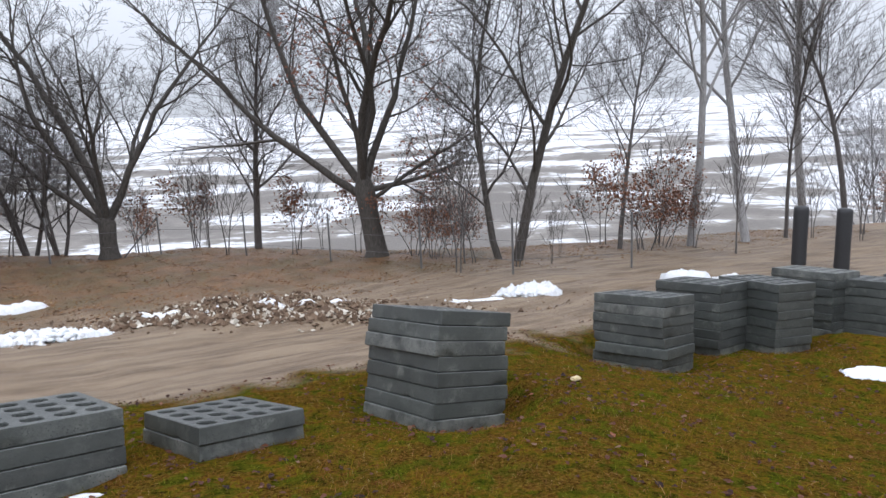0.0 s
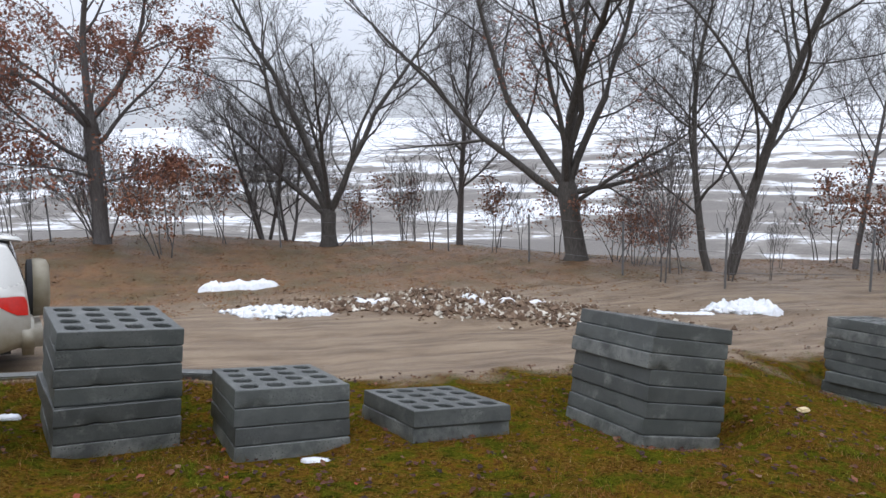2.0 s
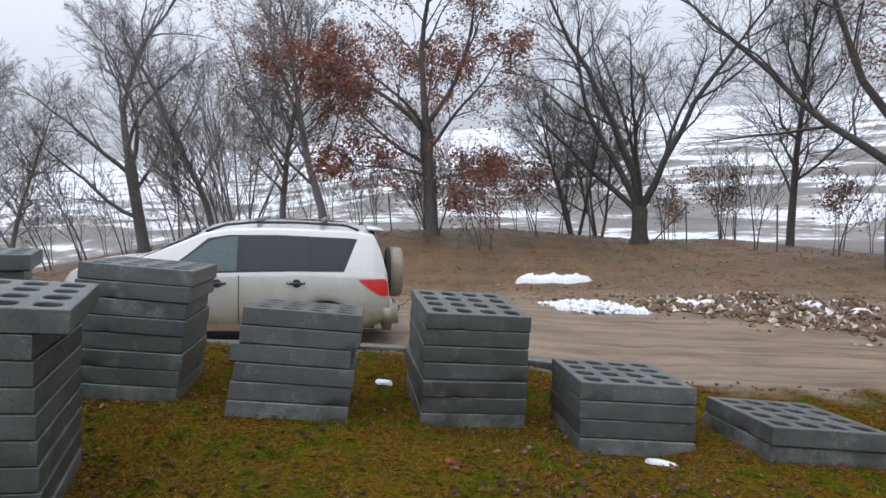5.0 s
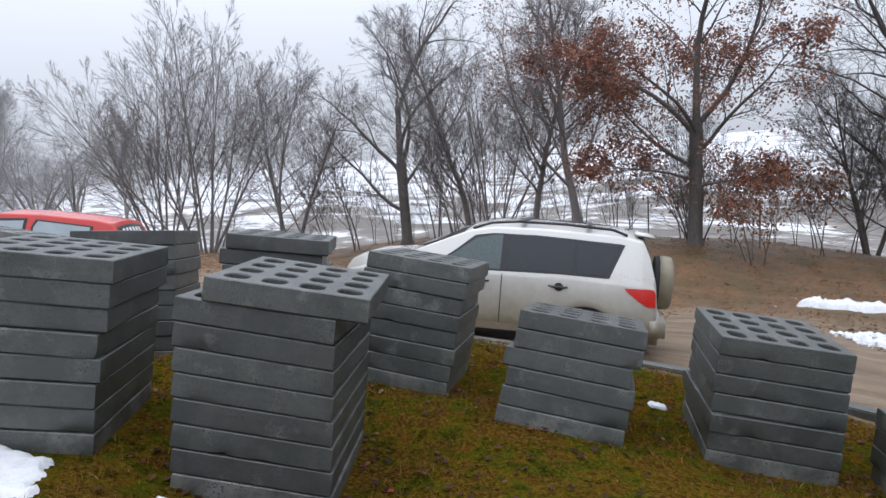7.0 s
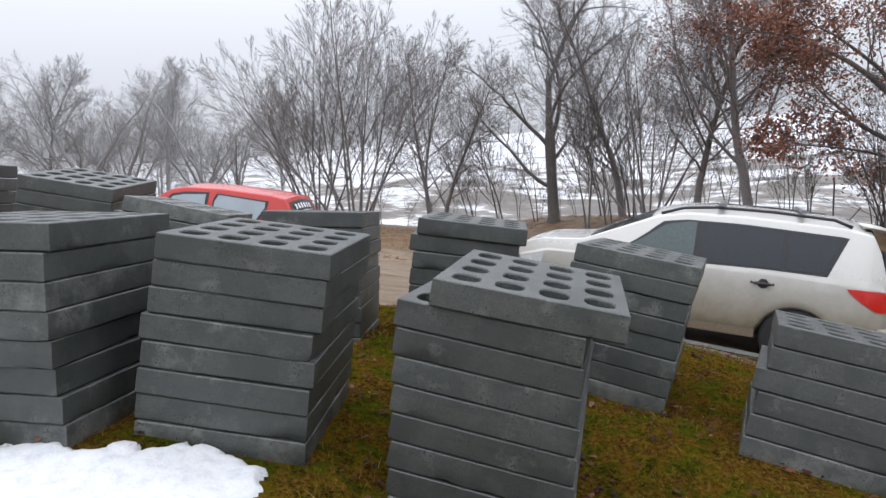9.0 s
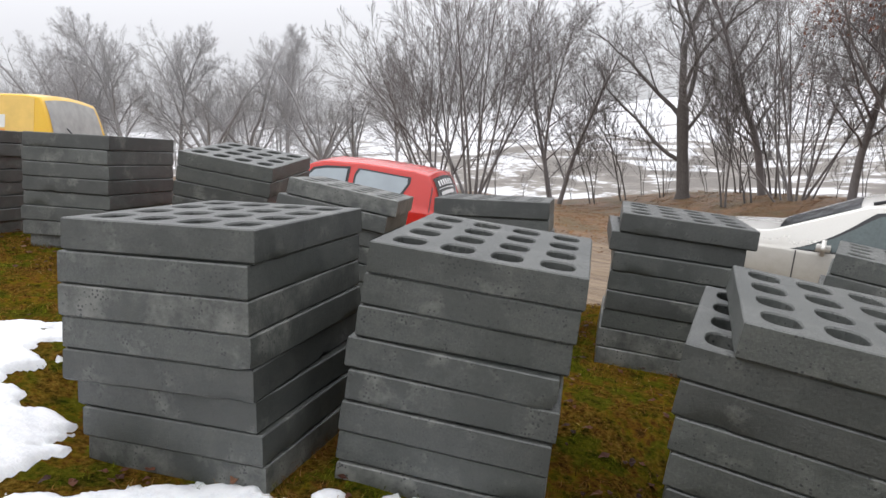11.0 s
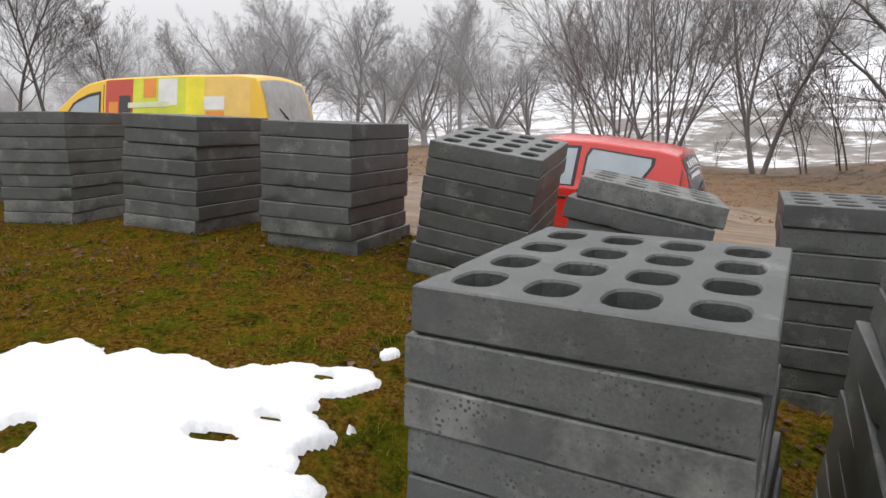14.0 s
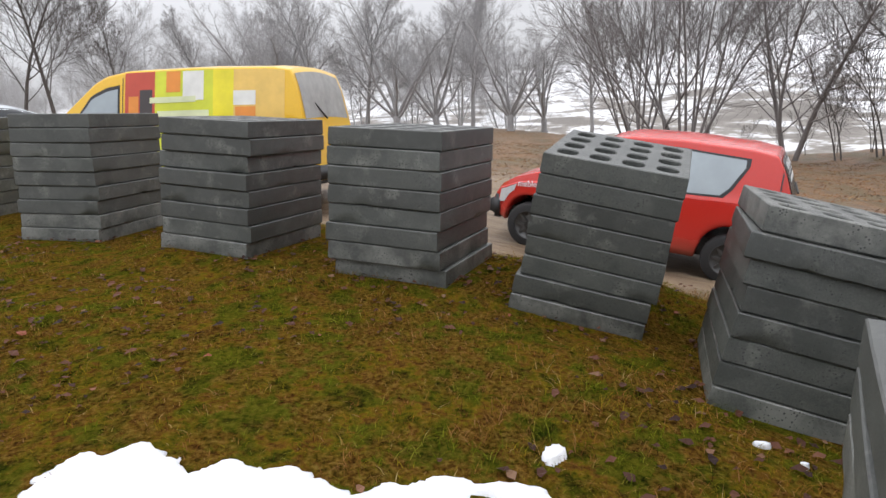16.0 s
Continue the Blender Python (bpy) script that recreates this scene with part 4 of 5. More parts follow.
        # the printed side: blocks of colour
        for x0, x1, s0, s1, c, o in ((2.26, 2.74, 0.35, 1.97, "red", 6), (2.3, 2.5, 1.25, 1.66, "black", 9), (2.52, 2.68, 1.0, 1.55, "orange", 9), (1.36, 2.26, 0.35, 1.97, "lime", 6), (1.86, 2.08, 1.6, 1.96, "orange", 9),
                                     (1.5, 1.82, 1.45, 1.95, "white", 9), (1.62, 2.34, 1.42, 1.52, "pale", 12), (1.42, 2.22, 1.08, 1.28, "pale", 9), (1.05, 1.36, 0.35, 1.97, "lemon", 6), (0.72, 1.05, 1.35, 1.6, "white", 9),
                                     (0.72, 1.02, 0.7, 1.32, "orange", 9), (0.76, 0.98, 0.8, 1.02, "red", 11), (0.3, 1.05, 0.35, 1.97, "gold", 5)):
            part("printed_panel", sh.patch([(x0, s0), (x1, s0), (x1, s1), (x0, s1)], side, o / 1000, 6, 8), tint[c], root, smooth=True)
    part("rear_screen", sh.tail(0.055, 0.2, -0.9, 0.9), GLASS_DUSTY, root, "dusty grey rear window", smooth=True)
    part("wiper", bar([(0.02, 0.1, 1.24), (0.09, 0.35, 1.45)], 0.012), TRIM, root)
    part("windscreen", sh.tail(3.28, 3.86, -0.93, 0.93), GLASS_SKY, root, smooth=True)
    part("bumper", block((0.16, 1.7, 0.2), (0.02, 0, 0.5), 0.05), TRIM, root, smooth=True)
    part("front_bumper", block((0.2, 1.6, 0.26), (4.68, 0, 0.48), 0.06), TRIM, root, smooth=True)
    for x in (0.95, 3.87):
        wheel(root, x, 0.91, 0.32, 1, RIM_DARK, 6)
        wheel(root, x, -0.91, 0.32, -1, RIM_DARK, 6)
    park(root, -13.75, -5.3, 263, (0.95, 3.87), 0.8)
    tagged(root, "yellow panel van with red and lime printed sides, parked behind slabs", "van")


def pale_car():
    root = new("people_carrier")
    sh = Shell(4.3, [(0, 0.9), (0.3, 0.94), (2.6, 0.93), (3.2, 0.9), (3.9, 0.8), (4.3, 0.6)],
               [(0, 0.6), (0.05, 0.95), (0.25, 1.58), (0.6, 1.7), (1.8, 1.73), (2.3, 1.66), (3.15, 1.08), (3.4, 1.02), (4.0, 0.86), (4.3, 0.62)],
               [(0, 0.7), (0.3, 0.84), (3.4, 0.84), (4.0, 0.76), (4.3, 0.55)], [(0, 0.2), (0.5, 0.3), (3, 0.3), (4.3, 0.2)],
               [(0, 0.36), (0.4, 0.28), (3.9, 0.28), (4.3, 0.32)], (0.8, 3.4), 0.35, 0.06)
    paint = paint_material("pale_blue_grey_paint", (0.55, 0.6, 0.63), (0.25, 0.22, 0.17), 0.2, 0.6, 0.1, 0.3)
    part("body", sh.body(), paint, root, smooth=True)
    part("underbody", block((3.8, 1.4, 0.22), (2.15, 0, 0.38), 0.05), TRIM, root)
    for side in (1, -1):
        part("door_window", sh.patch([(1.5, 1.08), (2.95, 1.04), (2.2, 1.84), (1.5, 1.86)], side), GLASS_DARK, root, smooth=True)
        part("rear_window", sh.patch([(0.5, 1.1), (1.42, 1.08), (1.42, 1.86), (0.62, 1.84)], side), GLASS_DARK, root, smooth=True)
        for x in (0.8, 3.4):
            wheel(root, x, side * 0.83, 0.31, side, RIM_DARK, 6)
    part("rear_screen", sh.tail(0.1, 0.33, -0.86, 0.86), GLASS_DARK, root, smooth=True)
    part("windscreen", sh.tail(2.36, 3.0, -0.92, 0.92), GLASS_DARK, root, smooth=True)
    park(root, -15.1, -11.2, 255, (0.8, 3.4), 0.7)
    tagged(root, "pale blue-grey car parked on the track beyond a yellow van", "car")


silver_car()
red_car()
pale_car()
yellow_van()


# ---- trees ----
LEAF = plain("dry_oak_leaves", (0.235, 0.092, 0.052), 0.8, grain=0.4, scale=3)
LEAF_DULL = plain("dry_beech_leaves", (0.20, 0.085, 0.045), 0.8, grain=0.4, scale=3)
# distant bark: the haze in front of it is put into its colour
MIST_BARK = bark_material("mist_pale_twigs", (0.3, 0.295, 0.295), (0.38, 0.375, 0.375))
FAR_MIST_BARK = bark_material("mist_paler_twigs", (0.46, 0.46, 0.465), (0.54, 0.54, 0.545))


class Wood:
    """Collects tapering round limbs."""

    def __init__(self, seed):
        self.rnd = random.Random(seed)
        self.verts, self.faces, self.ends, self.cut = [], [], [], []

    def limb(self, points, radii, sides):
        base = len(self.verts)
        self.cut.append((len(self.faces), sides > 5))
        n = len(points)
        up = Vector((0.31, 0.17, 0.93))
        for i, (p, r) in enumerate(zip(points, radii)):
            d = (points[min(n - 1, i + 1)] - points[max(0, i - 1)]).normalized()
            u = d.cross(up)
            if u.length < 0.05:
                u = d.cross(Vector((1, 0, 0)))
            u.normalize()
            w = d.cross(u)
            for k in range(sides):
                a = 2 * math.pi * k / sides
                self.verts.append(p + (u * math.cos(a) + w * math.sin(a)) * r)
        for i in range(n - 1):
            for k in range(sides):
                a, b = base + i * sides + k, base + i * sides + (k + 1) % sides
                self.faces.append((a, b, b + sides, a + sides))

    def grow(self, start, way, length, radius, level, deep, spread=0.9, lift=0.15, kids=6, crook=0.16, bare=0.25):
        """One limb with all that it carries. lift: how strongly it turns upward; bare: the share of its foot that carries nothing."""
        rnd = self.rnd
        n = (10, 9, 6, 4, 3)[min(level, 4)]
        p, d = Vector(start), Vector(way).normalized()
        pts, rad = [p.copy()], [radius]
        bend = Vector((rnd.gauss(0, 1), rnd.gauss(0, 1), 0)) * crook * 0.35
        for i in range(1, n + 1):
            j = Vector((rnd.gauss(0, 1), rnd.gauss(0, 1), rnd.gauss(0, 0.6))) * crook * (0.4, 0.75, 1.0, 1.0, 0.8)[min(level, 4)]
            d = (d + j + bend + Vector((0, 0, lift * (0.6 if level else 0.3)))).normalized()
            p = p + d * (length / n)
            pts.append(p.copy())
            rad.append(max(0.0042, radius * (1 - 0.88 * i / n)))
        self.limb(pts, rad, (10, 7, 4, 3, 3)[min(level, 4)])
        if level == deep:
            self.ends.append((pts[-1], d))
            self.ends.append((pts[len(pts) // 2], d))
            return
        count = kids if level == 0 else max(4, round(kids * (0.9, 0.8, 0.75)[min(level - 1, 2)]))
        turn = rnd.uniform(0, 6.28)
        for k in range(count):
            f = bare + (0.99 - bare) * (k + 0.2 + 0.6 * rnd.random()) / count
            i = min(n - 1, int(f * n))
            q = pts[i].lerp(pts[i + 1], f * n - i)
            t = (pts[i + 1] - pts[i]).normalized()
            side = t.orthogonal().normalized()
            side = Matrix.Rotation(turn + k * 2.4 + rnd.uniform(-0.5, 0.5), 3, t) @ side
            angle = spread * rnd.uniform(0.7, 1.12) * (1.12 - 0.4 * f)
            w = t * math.cos(angle) + side * math.sin(angle)
            reach = length * (1 - f) * 0.55 + length * 0.17
            thick = max(0.0048, min(rad[i] * 0.6, radius * rnd.uniform(0.26, 0.42) * (1.1 - 0.5 * f)))
            self.grow(q, w, reach * rnd.uniform(0.65, 1.1), thick, level + 1, deep, spread * 0.96, lift * 0.95, kids, crook * 1.12, bare=0.14)

    def mesh(self, material):
        """Two meshes: the stem with its main limbs, and the finer branches."""
        made = []
        for name, stout in (("trunk", True), ("crown", False)):
            faces = []
            for (a, s), (b, _) in zip(self.cut, self.cut[1:] + [(len(self.faces), True)]):
                if s == stout:
                    faces += self.faces[a:b]
            keep = sorted({i for f in faces for i in f})
            where = {i: k for k, i in enumerate(keep)}
            made.append(mesh_from(name, [self.verts[i] for i in keep], [[where[i] for i in f] for f in faces], material))
        return made


def leaf_mesh(ends, count, size, seed, material, droop=0.2, keep=None):
    rnd = random.Random(seed)
    verts, faces = [], []
    pool = [e for e in ends if keep is None or keep(e[0])]
    if not pool:
        return None
    for _ in range(count):
        p, d = rnd.choice(pool)
        p = p + Vector((rnd.gauss(0, 0.16), rnd.gauss(0, 0.16), rnd.gauss(0, 0.12) - droop * rnd.random() * 0.3))
        a = Vector((rnd.gauss(0, 1), rnd.gauss(0, 1), rnd.gauss(-0.5, 0.7))).normalized() * size * rnd.uniform(0.6, 1.3)
        b = a.orthogonal().normalized() * size * rnd.uniform(0.25, 0.42)
        c = a.cross(b).normalized() * size * 0.14
        k = len(verts)
        verts += [p, p + a * 0.5 + b + c, p + a, p + a * 0.5 - b + c]
        faces += [(k, k + 1, k + 2), (k, k + 2, k + 3)]
    return mesh_from("leaves", verts, faces, material, smooth=False)


# trunk's share of the height, its radius, its lean, and its limbs
LIMB_PLAN = {
    "oak": (0.185, 0.285, -0.22, [(0.86, 176, 34, 0.82, 0.42, 0.13), (1.0, 160, 55, 0.82, 0.44, 0.1), (1.05, 130, 72, 0.8, 0.5, 0.06), (1.15, 60, 80, 0.82, 0.52, 0.05), (1.0, 15, 66, 0.74, 0.44, 0.1), (0.95, -6, 12, 0.3, 0.34, 0.05),
                                 (0.8, 4, 30, 0.5, 0.24, 0.02), (1.05, 250, 60, 0.6, 0.36, 0.1), (0.92, 100, 40, 0.6, 0.32, 0.12), (1.2, 330, 76, 0.72, 0.36, 0.06)]),
    "vase": (0.11, 0.24, 0.05, [(0.9, 178, 42, 0.62, 0.42, 0.14), (1.0, 165, 62, 0.8, 0.5, 0.08), (1.15, 80, 84, 0.88, 0.62, 0.04), (1.0, 10, 62, 0.82, 0.5, 0.08), (0.9, -8, 44, 0.62, 0.4, 0.14), (1.0, 280, 60, 0.6, 0.36, 0.1), (1.05, 110, 60, 0.65, 0.36, 0.1)]),
    "red": (0.34, 0.19, 0.06, [(0.72, 178, 28, 0.42, 0.36, 0.1), (0.85, 6, 30, 0.44, 0.36, 0.1), (1.0, 165, 50, 0.56, 0.46, 0.08), (1.1, 20, 46, 0.58, 0.48, 0.08), (1.18, 80, 84, 0.66, 0.6, 0.03), (1.0, 265, 48, 0.45, 0.36, 0.08), (0.95, 95, 42, 0.45, 0.34, 0.08), (0.6, 188, 16, 0.34, 0.22, 0.02), (0.55, -14, 14, 0.24, 0.2, 0.02)]),
    "bough": (0.3, 0.24, -0.06, [(0.42, 180, 30, 0.5, 0.4, 0.13), (0.72, 8, 46, 0.42, 0.36, 0.1), (0.9, 168, 52, 0.5, 0.42, 0.08), (1.0, 18, 56, 0.56, 0.46, 0.06), (1.18, 90, 86, 0.72, 0.66, 0.02), (1.1, 260, 66, 0.5, 0.4, 0.06), (1.05, 120, 62, 0.5, 0.36, 0.06)]),
}


def tree(kind, seed, height, bark, twig_leaves=None):
    """Makes the meshes of one tree, its foot at the origin: trunk and limbs, and leaves where it keeps them."""
    w = Wood(seed)
    rnd = w.rnd
    r = height * 0.02
    if kind in LIMB_PLAN:  # a trunk that parts into main limbs: height on the trunk, bearing, rise, length, thickness, upward turn
        fork, girth, lean, limbs = LIMB_PLAN[kind]
        fork *= height
        w.limb([Vector((0, 0, -0.4)), Vector((0.01, 0, 0.0)), Vector((0.02, 0, 0.25)), Vector((lean * 0.5, 0.02, fork * 0.55)), Vector((lean, 0, fork)), Vector((lean * 1.15, 0.02, fork * 1.22))], [girth * 1.7, girth * 1.4, girth * 1.08, girth * 0.95, girth * 1.02, girth * 0.5], 14)
        for at, bearing, up, long, thick, lift in limbs:
            a, e = radians(bearing), radians(up)
            w.grow((lean * at, 0, fork * at), (math.cos(a) * math.cos(e), math.sin(a) * math.cos(e), math.sin(e)), height * long, girth * thick, 1, 4, 0.86, lift, 11, 0.165, bare=0.2)
    elif kind == "twin":  # two leaning stems from one foot
        for bearing, tilt, long, thick in ((172, 0.3, 0.8, 0.46), (8, 0.1, 1.0, 0.64)):
            a = radians(bearing)
            w.grow((math.cos(a) * r * 0.7, 0, -0.3), (math.cos(a) * tilt, 0.03, 1), height * long, r * thick, 0, 3, 0.95, 0.13, 17, 0.15, bare=0.17)
    elif kind == "fork":  # three stems from one foot
        for k in range(3):
            a = k * 2.1 + rnd.uniform(-0.3, 0.3)
            w.grow((math.cos(a) * r, math.sin(a) * r, -0.2), (math.cos(a) * 0.3, math.sin(a) * 0.3, 1), height * rnd.uniform(0.8, 1), r * rnd.uniform(0.42, 0.6), 0, 3, 0.85, 0.07, 15, 0.09, bare=0.13)
    elif kind == "many":  # a fan of slim stems from one stool
        for k in range(10):
            a = k * 2.4
            q, out = rnd.uniform(0.1, 0.6), rnd.uniform(0.05, 0.62)
            w.grow((math.cos(a) * q, math.sin(a) * q, -0.2), (math.cos(a) * out, math.sin(a) * out, 1), height * rnd.uniform(0.8, 1.02) * (1 - 0.35 * out), r * rnd.uniform(0.2, 0.34), 0, 3, 0.62, 0.03, 9, 0.06, bare=0.12)
    elif kind == "birch":  # a slim stem with fine hanging twigs
        w.grow((0, 0, -0.2), (0.02, 0, 1), height, r * 0.5, 0, 3, 0.75, 0.1, 16, 0.09, bare=0.3)
    elif kind == "broad":  # one trunk with long, almost level limbs
        w.grow((0, 0, -0.3), (-0.03, 0.02, 1), height, r * 0.95, 0, 3, 1.15, 0.1, 17, 0.13, bare=0.18)
    elif kind == "bush":
        for k in range(5):
            a = k * 2.4
            w.grow((math.cos(a) * 0.2, math.sin(a) * 0.2, -0.1), (math.cos(a) * 0.35, math.sin(a) * 0.35, 1), height * rnd.uniform(0.6, 1), height * 0.006, 0, 2, 0.8, 0.1, 8, 0.15)
    elif kind == "sapling":
        for k in range(2):
            w.grow((rnd.uniform(-0.1, 0.1), rnd.uniform(-0.1, 0.1), -0.1), (rnd.uniform(-0.15, 0.15), rnd.uniform(-0.15, 0.15), 1), height * rnd.uniform(0.6, 1), height * 0.006, 0, 2, 0.7, 0.15, 9, 0.1)
    else:  # "tall": one trunk with rising limbs
        w.grow((0, 0, -0.3), (0.03, 0.02, 1), height, r * 0.85, 0, 3, 0.95, 0.14, 20, 0.13, bare=0.2)
    trunk = w.mesh(bark)
    leaves = None
    if twig_leaves:
        count, size, mat, keep = twig_leaves
        leaves = leaf_mesh(w.ends, count, size, seed + 1, mat, keep=keep)
    return trunk, leaves


def stand(name, meshes, x, y, turn, scale=1.0, label="", sink=0.05, group="", lean=0.0):
    trunk, leaves = meshes
    root = new(name)
    for name_, me in zip(("trunk", "crown"), trunk):
        p = new(name_, me)
        p.parent = root
    if leaves:
        q = new("leaves", leaves)
        q.parent = root
        q["label"] = "dry russet leaves"
    root.matrix_basis = pose(x, y, gz(x, y) - sink, 0, lean, turn) @ Matrix.Scale(scale, 4)
    return tagged(root, label, "tree", group)


def build_trees():
    OAK = "bare spreading oak with few russet leaves at the slope's edge"
    BARE = "bare leafless tree at the edge of the slope"
    oak = tree("oak", 11, 11.0, BARK, (1300, 0.1, LEAF, lambda p: p.z < 6.5 and abs(p.x) < 2.0))
    vase = tree("vase", 25, 9.6, BARK)
    twin = tree("twin", 21, 11.0, BARK)
    fork_a = tree("fork", 23, 9.0, TWIG_HAZED)
    fork_b = tree("fork", 29, 9.0, TWIG)
    bough = tree("bough", 31, 12.0, TWIG)
    tall_b = tree("tall", 37, 10.0, TWIG)
    tall_c = tree("tall", 39, 10.0, TWIG_HAZED)
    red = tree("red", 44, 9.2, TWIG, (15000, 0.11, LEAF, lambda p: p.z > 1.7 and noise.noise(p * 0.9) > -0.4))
    partly = tree("tall", 47, 10.0, TWIG_HAZED, (3000, 0.11, LEAF, lambda p: 2.4 < p.z < 8.5 and noise.noise(p * 0.8) > -0.1))
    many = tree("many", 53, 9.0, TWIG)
    many_c = tree("many", 55, 9.0, TWIG_HAZED)
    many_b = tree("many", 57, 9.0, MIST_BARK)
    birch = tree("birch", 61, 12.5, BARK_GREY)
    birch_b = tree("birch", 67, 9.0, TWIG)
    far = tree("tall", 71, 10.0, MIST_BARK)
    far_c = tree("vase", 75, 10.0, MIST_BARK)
    far_b = tree("fork", 73, 10.0, FAR_MIST_BARK)
    sap = tree("sapling", 81, 3.2, TWIG)
    sap_b = tree("sapling", 83, 3.2, TWIG)
    rust = tree("sapling", 87, 3.0, TWIG, (500, 0.1, LEAF_DULL, None))
    rust_b = tree("bush", 89, 3.4, TWIG, (1300, 0.1, LEAF_DULL, None))
    facing = lambda x, y: math.degrees(math.atan2(y, x)) - 90
    stand("oak_tree", oak, -1.95, 18.9, facing(-1.6, 18.9), 1.0, OAK)
    stand("tree", twin, 1.72, 17.6, facing(1.9, 17.6), 1.05, "bare tree with two leaning stems at the slope's edge")
    stand("tree", vase, -10.5, 20.7, facing(-10.2, 20.7), 1.08, "bare tree with a short trunk and rising limbs")
    stand("tree", tall_b, -6.35, 22.6, 80, 0.8, BARE)
    stand("tree", fork_b, -13.4, 21.4, 140, 0.72, BARE)
    stand("tree", fork_b, -12.3, 21.2, 40, 0.6, BARE)
    stand("oak_tree", red, -15.2, 15.6, facing(-14.8, 15.6), 1.04, "oak still covered in dry russet leaves at the slope's edge")
    stand("tree", many, -15.5, 15.9, 0, 0.55, "clump of slim bare stems round a russet oak")
    stand("oak_tree", partly, -19.4, 14.7, 100, 1.0, "slim tree with dry russet leaves on its lower limbs")
    stand("shrub", rust_b, -13.1, 15.6, 10, 1.0, "shrub with dry russet leaves at the slope's edge")
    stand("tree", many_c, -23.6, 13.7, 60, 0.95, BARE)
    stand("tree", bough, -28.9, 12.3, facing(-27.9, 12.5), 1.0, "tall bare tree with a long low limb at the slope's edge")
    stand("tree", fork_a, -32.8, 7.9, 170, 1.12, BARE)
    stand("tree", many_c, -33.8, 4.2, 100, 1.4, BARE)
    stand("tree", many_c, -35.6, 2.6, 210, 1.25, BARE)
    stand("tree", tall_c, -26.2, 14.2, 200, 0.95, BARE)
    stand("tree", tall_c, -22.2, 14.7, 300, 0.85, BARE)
    for x, y, k, s in ((-24.8, 11.6, 0, 2.3), (-24.4, 12.4, 50, 2.0), (-31.3, 10.7, 90, 2.2), (-28.4, 14.3, 20, 2.1), (-31.9, 9.4, 70, 1.9), (-25.6, 14.0, 10, 2.4), (-30.2, 11.9, 33, 1.7)):
        stand("slim_tree", sap_b, x, y, k, s, "slim bare young tree at the slope's edge", group="young trees on the slope's edge")
    # birches to the east
    stand("birch_tree", birch, 7.0, 18.7, 0, 1.0, "slim pale birch without leaves", lean=4)
    stand("birch_tree", birch, 8.7, 19.0, 120, 1.05, "pale birch leaning over, without leaves", lean=13)
    stand("birch_tree", birch, 11.0, 20.2, 220, 1.05, "slim pale birch without leaves", lean=9)
    stand("birch_tree", birch_b, 4.9, 18.4, 40, 0.8, "young bare birch at the slope's edge")
    stand("birch_tree", birch_b, 12.8, 21.0, 140, 1.1, "young bare birch at the slope's edge")
    stand("birch_tree", birch_b, 10.0, 19.3, 240, 0.7, "young bare birch at the slope's edge")
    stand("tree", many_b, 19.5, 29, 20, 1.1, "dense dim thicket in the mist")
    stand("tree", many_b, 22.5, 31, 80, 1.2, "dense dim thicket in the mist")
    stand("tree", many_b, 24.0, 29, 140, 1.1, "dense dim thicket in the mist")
    # trees to the west, the mist's paleness painted into their bark
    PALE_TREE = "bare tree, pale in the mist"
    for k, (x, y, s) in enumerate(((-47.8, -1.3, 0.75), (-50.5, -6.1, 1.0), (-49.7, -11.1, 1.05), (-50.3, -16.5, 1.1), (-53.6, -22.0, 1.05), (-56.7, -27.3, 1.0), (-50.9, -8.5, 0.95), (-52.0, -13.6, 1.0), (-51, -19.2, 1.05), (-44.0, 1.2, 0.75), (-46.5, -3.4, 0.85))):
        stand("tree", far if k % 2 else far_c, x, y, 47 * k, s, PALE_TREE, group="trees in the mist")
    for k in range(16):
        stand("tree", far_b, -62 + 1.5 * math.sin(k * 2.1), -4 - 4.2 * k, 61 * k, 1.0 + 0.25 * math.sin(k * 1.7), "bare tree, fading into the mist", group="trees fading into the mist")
    stand("birch_tree", birch_b, -28.6, -20.2, 0, 1.05, "slim bare birch beside the track", lean=-4)
    stand("birch_tree", birch_b, -28.7, -22.0, 90, 1.0, "slim bare birch beside the track", lean=3)
    stand("birch_tree", birch_b, -30.5, -18.8, 200, 0.8, "slim bare birch beside the track")
    # saplings and russet shoots along the edge
    rnd = random.Random(5)
    for k in range(46):
        x = rnd.uniform(-20, 13)
        y = float(np.interp(x, [-22, -14, -9, -3, 1.5, 8, 20], [15.5, 17.5, 21.5, 19, 15, 13, 13.5])) + rnd.uniform(-0.2, 2.2) + (4.0 if x > 3 else 0)
        which = (sap, sap_b, sap, rust)[k % 4]
        stand("sapling", which, x, y, rnd.uniform(0, 360), rnd.uniform(0.5, 1.25), "russet-leaved young shoot on the slope's edge" if which is rust else "thin bare young shoot on the slope's edge", group="young shoots along the slope's edge")
    for x, y, s in ((-0.8, 19.0, 0.95), (-0.2, 18.2, 0.7), (5.6, 18.3, 1.05), (6.2, 18.6, 0.8), (0.3, 18.6, 0.75)):
        stand("shrub", rust_b, x, y, 100 * s, s * 0.8, "shrub with dry russet leaves at the slope's edge")
    for k in range(20):
        x = -20 - 0.95 * k
        stand("sapling", sap if k % 2 else sap_b, x, float(np.interp(x, [-41, -36, -31, -22, -20], [2, 8.5, 12.8, 15.5, 16])) + 0.4, 77 * k, 0.9 + 0.3 * math.sin(k), "thin bare young shoot on the slope's edge", group="young shoots along the slope's edge")


build_trees()


